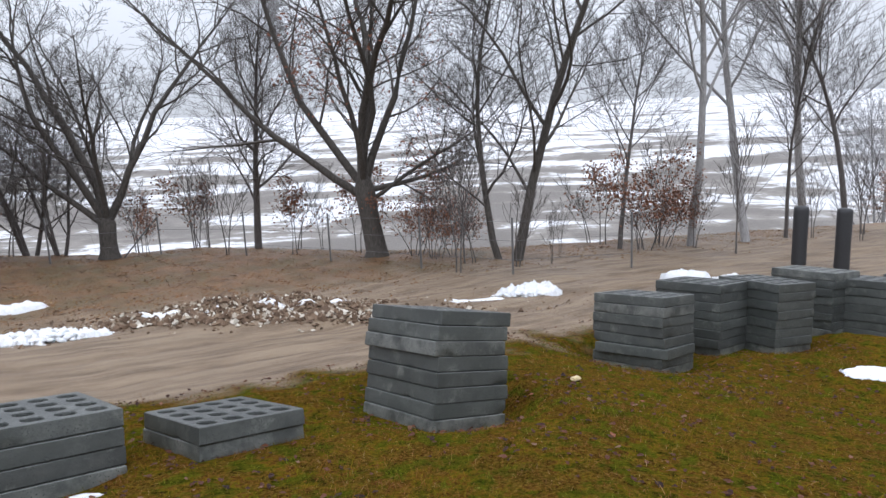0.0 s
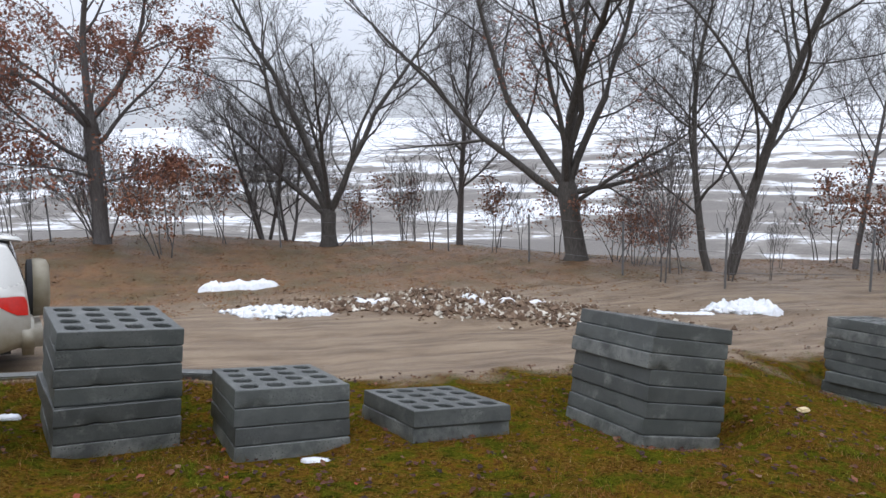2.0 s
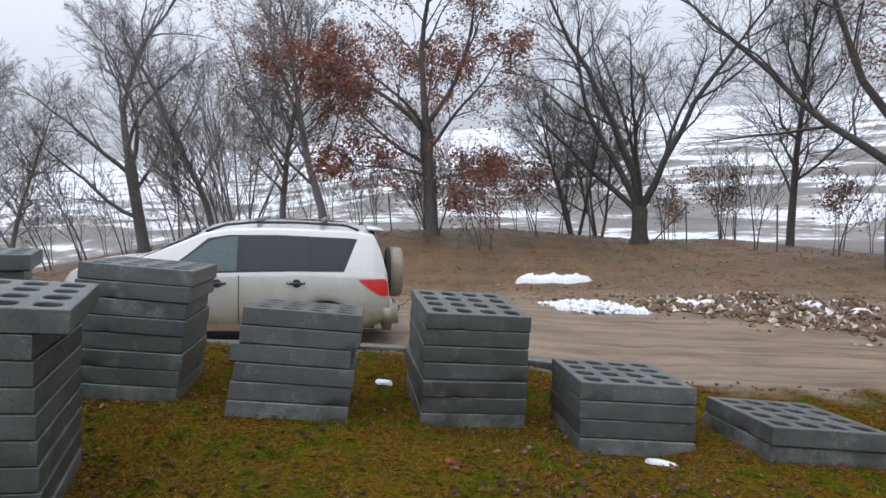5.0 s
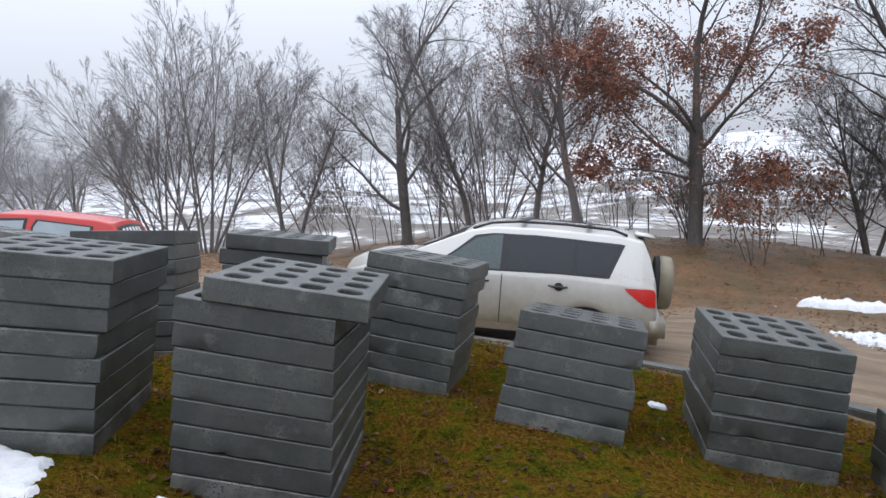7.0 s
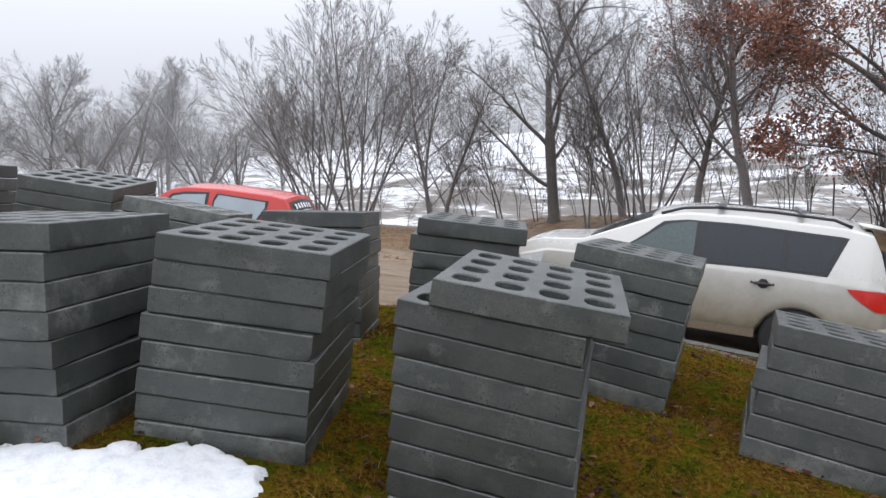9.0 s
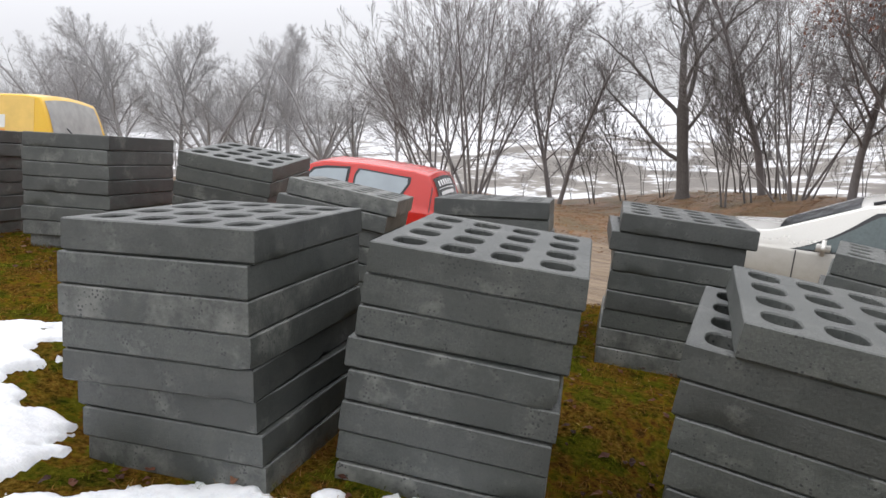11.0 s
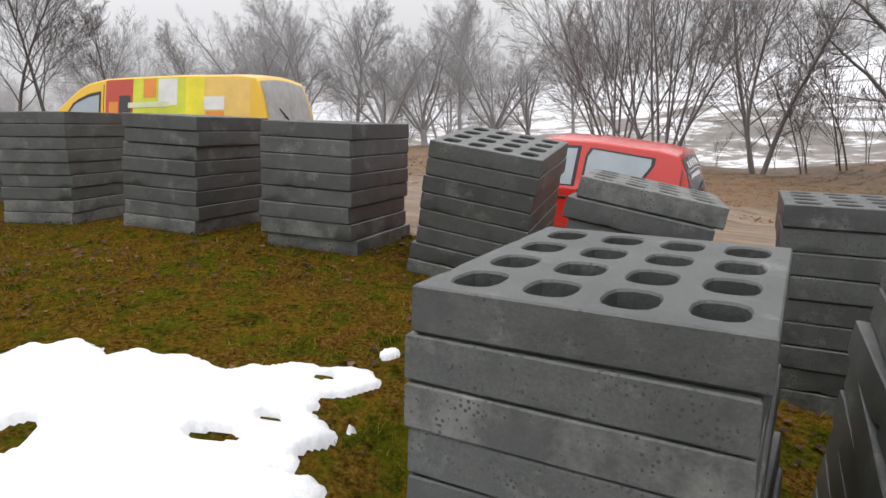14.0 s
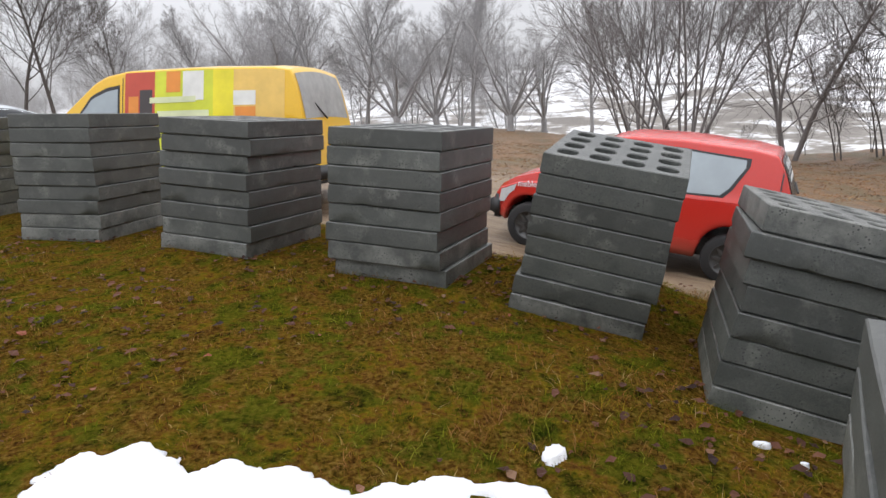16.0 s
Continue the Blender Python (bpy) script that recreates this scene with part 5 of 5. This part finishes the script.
# ---- snow ----
def snow_material():
    m, nt, p = nodes_of("wet_snow")
    v = world_place(nt)
    f = noise_of(nt, v, 14.0, 6.0, 0.65)
    g = noise_of(nt, v, 70.0, 3.0)
    c = ramp_of(nt, f, [(0.25, (0.54, 0.55, 0.57)), (0.55, (0.72, 0.73, 0.74))])
    nt.links.new(c, p.inputs["Base Color"])
    p.inputs["Roughness"].default_value = 0.6
    p.inputs["Subsurface Weight"].default_value = 0.15
    p.inputs["Subsurface Radius"].default_value = (0.02, 0.025, 0.03)
    bump_of(nt, p, mix_of(nt, 0.4, f, g), 0.5, 0.02)
    return m


SNOW = snow_material()


def snow_patch(blobs, label, depth=0.06, cell=0.04, rough=0.35, lumps=0.0, seed=0, holes=()):
    """A sheet of snow over the ground; blobs are (x, y, half length, half width, turn)."""
    reach = [(b[0], b[1], max(b[2], b[3]) * 1.5) for b in blobs]
    x0, x1 = min(x - r for x, y, r in reach), max(x + r for x, y, r in reach)
    y0, y1 = min(y - r for x, y, r in reach), max(y + r for x, y, r in reach)
    X, Y = np.meshgrid(np.arange(x0, x1, cell), np.arange(y0, y1, cell))
    f = np.full(X.shape, -9.0)
    for bx, by, a, b, t in blobs:
        c, s = math.cos(radians(t)), math.sin(radians(t))
        u, w = (X - bx) * c + (Y - by) * s, -(X - bx) * s + (Y - by) * c
        f = np.maximum(f, 1 - np.sqrt((u / a) ** 2 + (w / b) ** 2))
    for hx, hy, a, b in holes:
        f = np.minimum(f, np.sqrt(((X - hx) / a) ** 2 + ((Y - hy) / b) ** 2) - 1 + 0.15 * wave(X, Y, 9, seed))
    size = min(1.0, max(b[2] for b in blobs))
    f = f + rough * (0.32 * wave(X, Y, 3.1 / size, seed) + 0.2 * wave(X, Y, 7.3 / size, seed + 2) + 0.14 * wave(X, Y, 15.7 / size, seed + 5) + 0.16 * wave(X + 0.3 * Y, Y - 0.2 * X, 27.0 / size, seed + 1) + 0.07 * wave(Y - 0.3 * X, X, 47.0 / size, seed)) * 0.6
    h = depth * np.clip(f / 0.16, 0, 1) ** 0.5 + lumps * np.clip(f, 0, 1) ** 0.7 * (1 + 0.35 * wave(X, Y, 8.0, seed + 3) + 0.45 * wave(X * 1.1 + 0.3 * Y, Y - 0.4 * X, 17.0, seed) + 0.3 * wave(Y + 0.2 * X, X, 33.0, seed))
    h = h + 0.008 * wave(X, Y, 11.0, seed)
    Z = ground_z(X, Y) + np.where(f > 0, h + 0.005, -0.04)
    n, k = X.shape
    live = (f > -0.02)
    cellsl = live[:-1, :-1] | live[:-1, 1:] | live[1:, :-1] | live[1:, 1:]
    idx = np.arange(n * k).reshape(n, k)
    q = np.stack([idx[:-1, :-1], idx[:-1, 1:], idx[1:, 1:], idx[1:, :-1]], -1)[cellsl]
    used, inv = np.unique(q, return_inverse=True)
    P = np.stack([X, Y, Z], -1).reshape(-1, 3)[used]
    me = mesh_from("snow_patch", P.tolist(), inv.reshape(-1, 4).tolist(), SNOW)
    return tagged(new("snow_patch", me), label, "snow")


snow_patch([(-5.4, -3.4, 0.76, 0.98, 0), (-5.75, -3.85, 0.48, 0.32, 0), (-5.85, -3.35, 0.42, 0.42, 0), (-5.8, -2.88, 0.5, 0.3, 0), (-6.2, -2.72, 0.3, 0.16, 100), (-5.0, -2.7, 0.8, 0.5, 0), (-4.35, -1.7, 0.5, 0.9, 0), (-4.4, -0.85, 0.38, 0.32, 0), (-4.7, -4.6, 1.05, 0.9, 0)], "flat melting patch of white snow on mossy grass", 0.03, 0.02, 0.55, 0.0, 1,
           holes=((-5.5, -3.63, 0.1, 0.07), (-5.62, -2.38, 0.19, 0.27), (-5.65, -2.96, 0.04, 0.1), (-5.83, -2.8, 0.03, 0.05), (-6.24, -2.7, 0.045, 0.05), (-5.98, -2.56, 0.06, 0.06)))
snow_patch([(-8.8, 12.95, 0.75, 0.34, 28), (-9.3, 12.6, 0.4, 0.25, 20)], "smooth drift of old snow beside the track", 0.1, 0.05, 0.3, 0.08, 3)
snow_patch([(-6.5, 10.25, 0.62, 0.34, 10), (-7.0, 10.2, 0.35, 0.25, 0), (-5.8, 10.3, 0.4, 0.16, 15)], "lumpy heap of ploughed snow beside the track", 0.03, 0.025, 1.5, 0.07, 4)
snow_patch([(1.6, 12.9, 0.5, 0.32, -12), (1.25, 13.05, 0.25, 0.2, 0), (2.0, 12.75, 0.28, 0.16, 0)], "lumpy heap of ploughed snow beside the track", 0.05, 0.03, 0.9, 0.13, 6)
snow_patch([(0.6, 12.4, 0.6, 0.16, -5)], "thin grey smear of old snow on the mud", 0.02, 0.04, 0.8, 0.0, 7)
snow_patch([(5.1, 13.9, 0.5, 0.3, 0), (5.9, 13.3, 0.5, 0.14, -20)], "small drift of old snow behind the slabs", 0.1, 0.04, 0.4, 0.08, 8)
snow_patch([(5.2, 7.55, 0.55, 0.26, 10)], "flat patch of melting snow on grass", 0.03, 0.04, 0.5, 0.0, 9)
snow_patch([(7.6, 14.0, 0.5, 0.2, 0)], "small drift of old snow behind the slabs", 0.08, 0.05, 0.4, 0.05, 10)
for i, (x, y, a, b) in enumerate(((-2.27, 3.78, 0.12, 0.06), (-4.3, 2.56, 0.07, 0.045), (-4.78, 3.66, 0.08, 0.045), (-6.9, -1.61, 0.035, 0.02), (-6.76, -1.5, 0.022, 0.014), (-6.56, -2.46, 0.06, 0.04), (-5.9, -1.7, 0.02, 0.013), (-1.55, 2.85, 0.06, 0.04), (-4.19, -0.06, 0.03, 0.022))):
    snow_patch([(x, y, a, b, 30 * i)], "small remnant of melting snow in the grass", 0.02, 0.012 if a > 0.04 else 0.004, 0.5, 0.004 if a > 0.04 else 0.002, 11 + i)
def snow_lumps(x, y, a, b, count, seed):
    """Broken lumps lying on a heap of ploughed snow."""
    rnd = random.Random(seed)
    verts, faces = [], []
    base = [Vector(p).normalized() for p in ((1, 0, 0.2), (0.5, 0.87, -0.2), (-0.5, 0.87, 0.2), (-1, 0, -0.2), (-0.5, -0.87, 0.2), (0.5, -0.87, -0.2), (0, 0, 1), (0, 0, -1))]
    for _ in range(count):
        t, q = rnd.uniform(0, 6.28), math.sqrt(rnd.random()) * 1.1
        px, py, r = x + math.cos(t) * q * a, y + math.sin(t) * q * b, rnd.uniform(0.03, 0.1) * (1.15 - 0.5 * q)
        z = gz(px, py) + 0.1 * max(0, 1 - q) + r * 0.35
        k = len(verts)
        verts += [Vector((px, py, z)) + Vector((v.x * 1.25, v.y, v.z * 0.7)) * r * rnd.uniform(0.7, 1.25) for v in base]
        for i in range(6):
            faces += [(k + i, k + (i + 1) % 6, k + 6), (k + (i + 1) % 6, k + i, k + 7)]
    tagged(new("snow_lumps", mesh_from("snow_lumps", verts, faces, SNOW)), "broken lumps of ploughed snow beside the track", "snow", kind="stuff")


snow_lumps(-6.5, 10.25, 0.95, 0.4, 150, 3)
snow_lumps(1.6, 12.9, 0.62, 0.34, 110, 5)
# thin snow crusts on the spoil heap
for i, (x, y, a, b, t) in enumerate(((-4.95, 11.15, 0.34, 0.1, 8), (-4.0, 11.1, 0.16, 0.05, 0), (-3.0, 11.3, 0.34, 0.08, 10), (-1.95, 11.7, 0.2, 0.06, 14), (-2.5, 11.5, 0.14, 0.05, 0), (-9.3, 10.0, 0.4, 0.08, 10))):
    snow_patch([(x, y, a, b, t)], "thin broken crust of snow on the spoil heap", 0.02, 0.02, 1.3, 0.02, 31 + i)


# ---- spoil, kerbs, posts, fence ----
def rubble():
    rnd = random.Random(8)
    verts, faces = [], []
    for _ in range(3600):
        u = rnd.random()
        if u < 0.55:
            x = rnd.gauss(-3.3, 1.35)
            y = 11.75 + 0.1 * x + rnd.gauss(0, 0.42)
            s = rnd.uniform(0.012, 0.05)
        elif u < 0.86:  # clods along the foot of the heap
            x = rnd.gauss(-3.2, 1.5)
            y = 11.28 + 0.1 * x + rnd.gauss(0, 0.13)
            s = rnd.uniform(0.02, 0.075)
        else:
            x, s = rnd.uniform(-11, 3), rnd.uniform(0.008, 0.026)
            y = 10.6 + rnd.uniform(0, 3.5)
        k = len(verts)
        z = gz(x, y) + s * 0.3
        pts = [Vector((rnd.gauss(0, 1), rnd.gauss(0, 1), rnd.gauss(0, 0.7))).normalized() * s * rnd.uniform(0.7, 1.3) for _ in range(6)]
        base = [Vector((1, 0, 0)), Vector((0, 1, 0)), Vector((-1, 0, 0)), Vector((0, -1, 0)), Vector((0, 0, 0.8)), Vector((0, 0, -0.8))]
        verts += [Vector((x, y, z)) + b * s + q * 0.45 for b, q in zip(base, pts)]
        for a in range(4):
            faces += [(k + a, k + (a + 1) % 4, k + 4), (k + (a + 1) % 4, k + a, k + 5)]
    m, nt, p = nodes_of("clods_and_stones")
    info = nt.nodes.new("ShaderNodeNewGeometry")
    nt.links.new(ramp_of(nt, info.outputs["Random Per Island"], [(0.0, (0.075, 0.045, 0.026)), (0.5, (0.135, 0.085, 0.052)), (0.78, (0.2, 0.14, 0.09)), (0.86, (0.36, 0.31, 0.24)), (1.0, (0.62, 0.58, 0.5))]), p.inputs["Base Color"])
    p.inputs["Roughness"].default_value = 0.9
    tagged(new("rubble", mesh_from("rubble", verts, faces, m, smooth=False)), "clods, stones and snow lumps on the spoil heap", "rubble", kind="stuff")


rubble()


def kerb(x0, y0, x1, y1):
    a, b = Vector((x0, y0, gz(x0, y0) + 0.015)), Vector((x1, y1, gz(x1, y1) + 0.015))
    d = (b - a)
    bm = block((d.length, 0.14, 0.13), (0, 0, 0), 0.012)
    me = bpy.data.meshes.new("kerb_stone")
    bm.to_mesh(me)
    bm.free()
    me.materials.append(CONCRETE)
    ob = new("kerb_stone", me)
    ob.matrix_basis = Matrix.Translation((a + b) / 2) @ d.to_track_quat("X", "Z").to_matrix().to_4x4()
    tagged(ob, "long dark concrete kerb lying in the grass", "kerb", "loose kerbs")


kerb(-6.15, 4.05, -4.95, 4.9)
kerb(-4.9, 4.95, -3.75, 5.6)
kerb(-7.6, 2.55, -6.3, 3.9)

POST = plain("dark_pipe", (0.03, 0.03, 0.032), 0.6, bump=0.004)
for x, y, h in ((8.1, 15.0, 1.35), (8.85, 14.6, 1.35)):
    bm = lathe([(0.0, h), (0.11, h), (0.15, h - 0.03), (0.16, h - 0.1), (0.155, 0.5), (0.16, -0.2)], 20)
    bmesh.ops.rotate(bm, verts=bm.verts, cent=(0, 0, 0), matrix=Matrix.Rotation(radians(90), 3, "X"))
    me = bpy.data.meshes.new("dark_post")
    bm.to_mesh(me)
    bm.free()
    me.materials.append(POST)
    me.polygons.foreach_set("use_smooth", [True] * len(me.polygons))
    ob = new("dark_post", me)
    ob.matrix_basis = pose(x, y, gz(x, y))
    tagged(ob, "thick dark round post standing beside the track", "post", "dark posts")


def fence():
    wire = plain("fence_wire", (0.2, 0.2, 0.2), 0.5, 0.6)
    root = new("wire_fence")
    line = [(-21, 15.6), (-17.5, 16.0), (-14.2, 17.2), (-11.6, 19.4), (-9, 21.0), (-6, 20.0), (-3.2, 18.5), (-0.6, 16.8), (1.6, 15.4), (4.5, 15.8)]
    tops = []
    for x, y in line:
        z = gz(x, y)
        part("fence_post", bar([(x, y, z - 0.2), (x, y, z + 1.35)], 0.025, 8), wire, root)
        tops.append(Vector((x, y, z)))
    part("fence_prop", bar([tops[4] + Vector((0, 0, 1.2)), tops[4] + Vector((-1.0, -0.4, 0.0))], 0.025, 8), wire, root)
    for h in (0.35, 0.8, 1.25):
        part("fence_wire", bar([p + Vector((0, 0, h)) for p in tops], 0.005, 4), wire, root)
    tagged(root, "thin rusty wire fence along the slope's edge", "fence")


fence()


# ---- grass and fallen leaves ----
def scatter(count, seed, keep):
    rng = np.random.default_rng(seed)
    x, y = rng.uniform(-11.5, 5.5, count * 3), rng.uniform(-7.5, 10.5, count * 3)
    k = keep(x, y)
    return x[k][:count], y[k][:count], rng


def snow_near(x, y):
    f = np.full(x.shape, -9.0)
    for bx, by, a, b in ((-5.4, -3.4, 0.76, 0.98), (-5.75, -3.85, 0.48, 0.32), (-5.85, -3.35, 0.42, 0.42), (-5.8, -2.88, 0.5, 0.3), (-6.22, -2.58, 0.17, 0.3), (-5.0, -2.55, 0.85, 0.5), (-4.35, -1.7, 0.5, 0.9), (-4.4, -0.8, 0.42, 0.36), (-4.7, -4.6, 1.05, 0.9)):
        f = np.maximum(f, 1 - np.hypot((x - bx) / a, (y - by) / b))
    return f


def grass():
    def keep(x, y):
        d = edge_distance(x, y, EDGE) + 0.35 * wave(x, y, 2.3, 1)
        near = np.minimum(np.hypot(x + 4.8, y + 0.8), np.hypot(x - 0.3, y - 4.0))
        ok = (d < 0.25) & (snow_near(x, y) < 0.12)
        for px, py, pz, sx, sy in SEATS:
            ok &= np.hypot(x - px, y - py) > 0.42
        return ok & (np.random.default_rng(3).random(x.shape) < np.clip(1.5 - near / 10, 0.2, 1))

    x, y, rng = scatter(430000, 4, keep)
    n = len(x)
    z = ground_z(x, y)
    h = rng.uniform(0.010, 0.030, n) * (1 + 0.5 * np.clip(wave(x, y, 1.9, 3), -0.6, 1.3) + 0.3 * np.clip(wave(x, y, 11.0, 6), -1, 1) + 0.35 * np.clip(wave(x + 0.3 * y, y - 0.4 * x, 23.0, 2), -1, 1))
    h = np.maximum(h, 0.006)
    h = np.where(rng.random(n) < 0.02, h * 2.0, h)
    a, lean = rng.uniform(0, 2 * np.pi, n), rng.uniform(0.6, 2.6, n)
    w = rng.uniform(0.0009, 0.0024, n)
    base = np.stack([x, y, z - 0.004], -1)
    side = np.stack([np.cos(a + 1.57) * w, np.sin(a + 1.57) * w, 0 * a], -1)
    mid = base + np.stack([np.cos(a) * h * lean * 0.3, np.sin(a) * h * lean * 0.3, h * 0.6], -1)
    tip = base + np.stack([np.cos(a) * h * lean, np.sin(a) * h * lean, h], -1)
    P = np.stack([base - side, base + side, mid + side * 0.7, mid - side * 0.7, tip], 1).reshape(-1, 3)
    i = np.arange(n) * 5
    quads = np.stack([i, i + 1, i + 2, i + 3], -1)
    tris = np.stack([i + 3, i + 2, i + 4], -1)
    m, nt, p = nodes_of("winter_grass")
    info = nt.nodes.new("ShaderNodeNewGeometry")
    one = info.outputs["Random Per Island"]
    c = ramp_of(nt, one, [(0.0, (0.034, 0.038, 0.004)), (0.3, (0.095, 0.085, 0.006)), (0.6, (0.165, 0.115, 0.010)), (0.8, (0.165, 0.083, 0.013)), (0.93, (0.10, 0.04, 0.010)), (1.0, (0.36, 0.27, 0.12))])
    tuft = noise_of(nt, info.outputs["Position"], 8.0, 5.0, 0.7)
    c = mix_of(nt, ramp_of(nt, tuft, [(0.48, (0, 0, 0)), (0.56, (0.9, 0.9, 0.9))]), c, ramp_of(nt, one, [(0.0, (0.026, 0.010, 0.004)), (0.6, (0.125, 0.046, 0.012)), (1.0, (0.24, 0.13, 0.045))]))
    patchy = noise_of(nt, info.outputs["Position"], 3.4, 5.0, 0.62)
    c = mix_of(nt, ramp_of(nt, patchy, [(0.49, (0, 0, 0)), (0.56, (0.8, 0.8, 0.8))]), c, ramp_of(nt, one, [(0.0, (0.030, 0.012, 0.005)), (0.6, (0.115, 0.045, 0.014)), (1.0, (0.19, 0.105, 0.04))]))
    green = noise_of(nt, info.outputs["Position"], 4.2, 5.0, 0.62)
    c = mix_of(nt, ramp_of(nt, green, [(0.52, (0, 0, 0)), (0.58, (0.85, 0.85, 0.85))]), c, ramp_of(nt, one, [(0.0, (0.016, 0.032, 0.003)), (0.6, (0.060, 0.088, 0.004)), (1.0, (0.14, 0.15, 0.012))]))
    nt.links.new(c, p.inputs["Base Color"])
    p.inputs["Roughness"].default_value = 0.85
    p.inputs["Specular IOR Level"].default_value = 0.0
    me = bpy.data.meshes.new("grass")
    me.from_pydata(P.tolist(), [], quads.tolist() + tris.tolist())
    me.materials.append(m)
    tagged(new("grass", me), "short mossy winter grass, yellow-green and russet", "grass", kind="stuff")


grass()


def fallen_leaves():
    def keep(x, y):
        d = edge_distance(x, y, EDGE)
        close = np.full(x.shape, 9.0)
        for px, py, pz, sx, sy in SEATS:
            close = np.minimum(close, np.hypot(x - px, y - py))
        ok = (d < 0.6) & (wave(x, y, 1.3, 8) + 0.9 * (close < 0.75) - 0.4 > rnd_cut(x)) & (snow_near(x, y) < 0.1 + 0.6 * (rnd_cut(y) > 0.75))
        for px, py, pz, sx, sy in SEATS:
            ok &= np.hypot(x - px, y - py) > 0.45
        return ok

    rnd_cut = lambda x: np.random.default_rng(9).uniform(-1.2, 1.0, x.shape)
    x, y, rng = scatter(9000, 12, keep)
    verts, faces = [], []
    for k in range(len(x)):
        z = gz(x[k], y[k]) + (0.045 if snow_near(x[k:k + 1], y[k:k + 1])[0] > 0 else 0.018)
        a, s = rng.uniform(0, 6.28), rng.uniform(0.014, 0.036)
        u, w = Vector((math.cos(a), math.sin(a), rng.uniform(-0.2, 0.3))) * s, Vector((-math.sin(a), math.cos(a), rng.uniform(-0.2, 0.3))) * s * 0.55
        c = Vector((x[k], y[k], z))
        b = len(verts)
        verts += [c - u, c - u * 0.2 + w, c + u * 0.5 + w * 0.8 + Vector((0, 0, 0.008)), c + u, c + u * 0.5 - w * 0.8, c - u * 0.2 - w + Vector((0, 0, 0.008))]
        faces += [(b, b + 1, b + 5), (b + 1, b + 2, b + 4, b + 5), (b + 2, b + 3, b + 4)]
    m, nt, p = nodes_of("fallen_oak_leaves")
    info = nt.nodes.new("ShaderNodeNewGeometry")
    nt.links.new(ramp_of(nt, info.outputs["Random Per Island"], [(0.0, (0.016, 0.007, 0.005)), (0.5, (0.055, 0.020, 0.011)), (0.88, (0.095, 0.036, 0.018)), (0.97, (0.15, 0.085, 0.05)), (1.0, (0.20, 0.035, 0.015))]), p.inputs["Base Color"])
    p.inputs["Specular IOR Level"].default_value = 0.2
    p.inputs["Roughness"].default_value = 0.7
    tagged(new("fallen_leaves", mesh_from("fallen_leaves", verts, faces, m, smooth=False)), "wet russet oak leaves lying on the grass", "leaves", kind="stuff")


fallen_leaves()

def bank_litter():
    """Dead grass tufts and leaves on the bank beyond the track."""
    rng = np.random.default_rng(21)
    x, y = rng.uniform(-32, 13, 420000), rng.uniform(-14, 24, 420000)
    d, r = edge_distance(x, y, EDGE), edge_distance(x, y, RIM)
    rag = 0.6 * wave(x, y, 1.7, 2) + 0.5 * wave(x, y, 4.3, 6)
    ok = (d + rag > 5.6) & (r < 2.5) & (rng.random(x.shape) < 0.25 + 0.5 * np.clip(wave(x, y, 2.7, 9), -0.3, 1))
    x, y = x[ok][:60000], y[ok][:60000]
    n = len(x)
    z = ground_z(x, y)
    flat = rng.random(n) < 0.8
    h = np.where(flat, rng.uniform(0.006, 0.025, n), rng.uniform(0.025, 0.075, n))
    a = rng.uniform(0, 2 * np.pi, n)
    run = np.where(flat, rng.uniform(0.04, 0.11, n), h * rng.uniform(0.3, 1.2, n))
    w = np.where(flat, rng.uniform(0.008, 0.028, n), rng.uniform(0.002, 0.006, n))
    base = np.stack([x, y, z - 0.005], -1)
    side = np.stack([np.cos(a + 1.57) * w, np.sin(a + 1.57) * w, 0.3 * w], -1)
    ahead = np.stack([np.cos(a) * run, np.sin(a) * run, h], -1)
    P = np.stack([base - side * 0.5, base + side * 0.5, base + ahead * 0.55 + side, base + ahead, base + ahead * 0.55 - side], 1).reshape(-1, 3)
    i = np.arange(n) * 5
    faces = np.stack([i, i + 1, i + 2, i + 3, i + 4], -1)
    m, nt, p = nodes_of("dead_grass_and_leaves")
    info = nt.nodes.new("ShaderNodeNewGeometry")
    nt.links.new(ramp_of(nt, info.outputs["Random Per Island"], [(0.0, (0.06, 0.034, 0.018)), (0.3, (0.13, 0.064, 0.03)), (0.55, (0.19, 0.094, 0.043)), (0.8, (0.18, 0.118, 0.055)), (1.0, (0.26, 0.18, 0.10))]), p.inputs["Base Color"])
    p.inputs["Roughness"].default_value = 0.85
    p.inputs["Specular IOR Level"].default_value = 0.15
    me = bpy.data.meshes.new("dead_grass")
    me.from_pydata(P.tolist(), [], faces.tolist())
    me.materials.append(m)
    tagged(new("dead_grass", me), "dead straw-coloured grass and russet leaves on the bank", "grass", kind="stuff")


bank_litter()

# a pale crust lying in the grass
crust = block((0.11, 0.08, 0.035), (0, 0, 0), 0.015)
me = bpy.data.meshes.new("bread_crust")
crust.to_mesh(me)
crust.free()
me.materials.append(plain("pale_crust", (0.6, 0.48, 0.27), 0.8, grain=0.3, scale=40, bump=0.004))
ob = new("bread_crust", me)
ob.matrix_basis = pose(1.28, 6.45, gz(1.28, 6.45) + 0.03, 0, 0, 30)
tagged(ob, "small pale yellow crust lying in the grass", "litter")
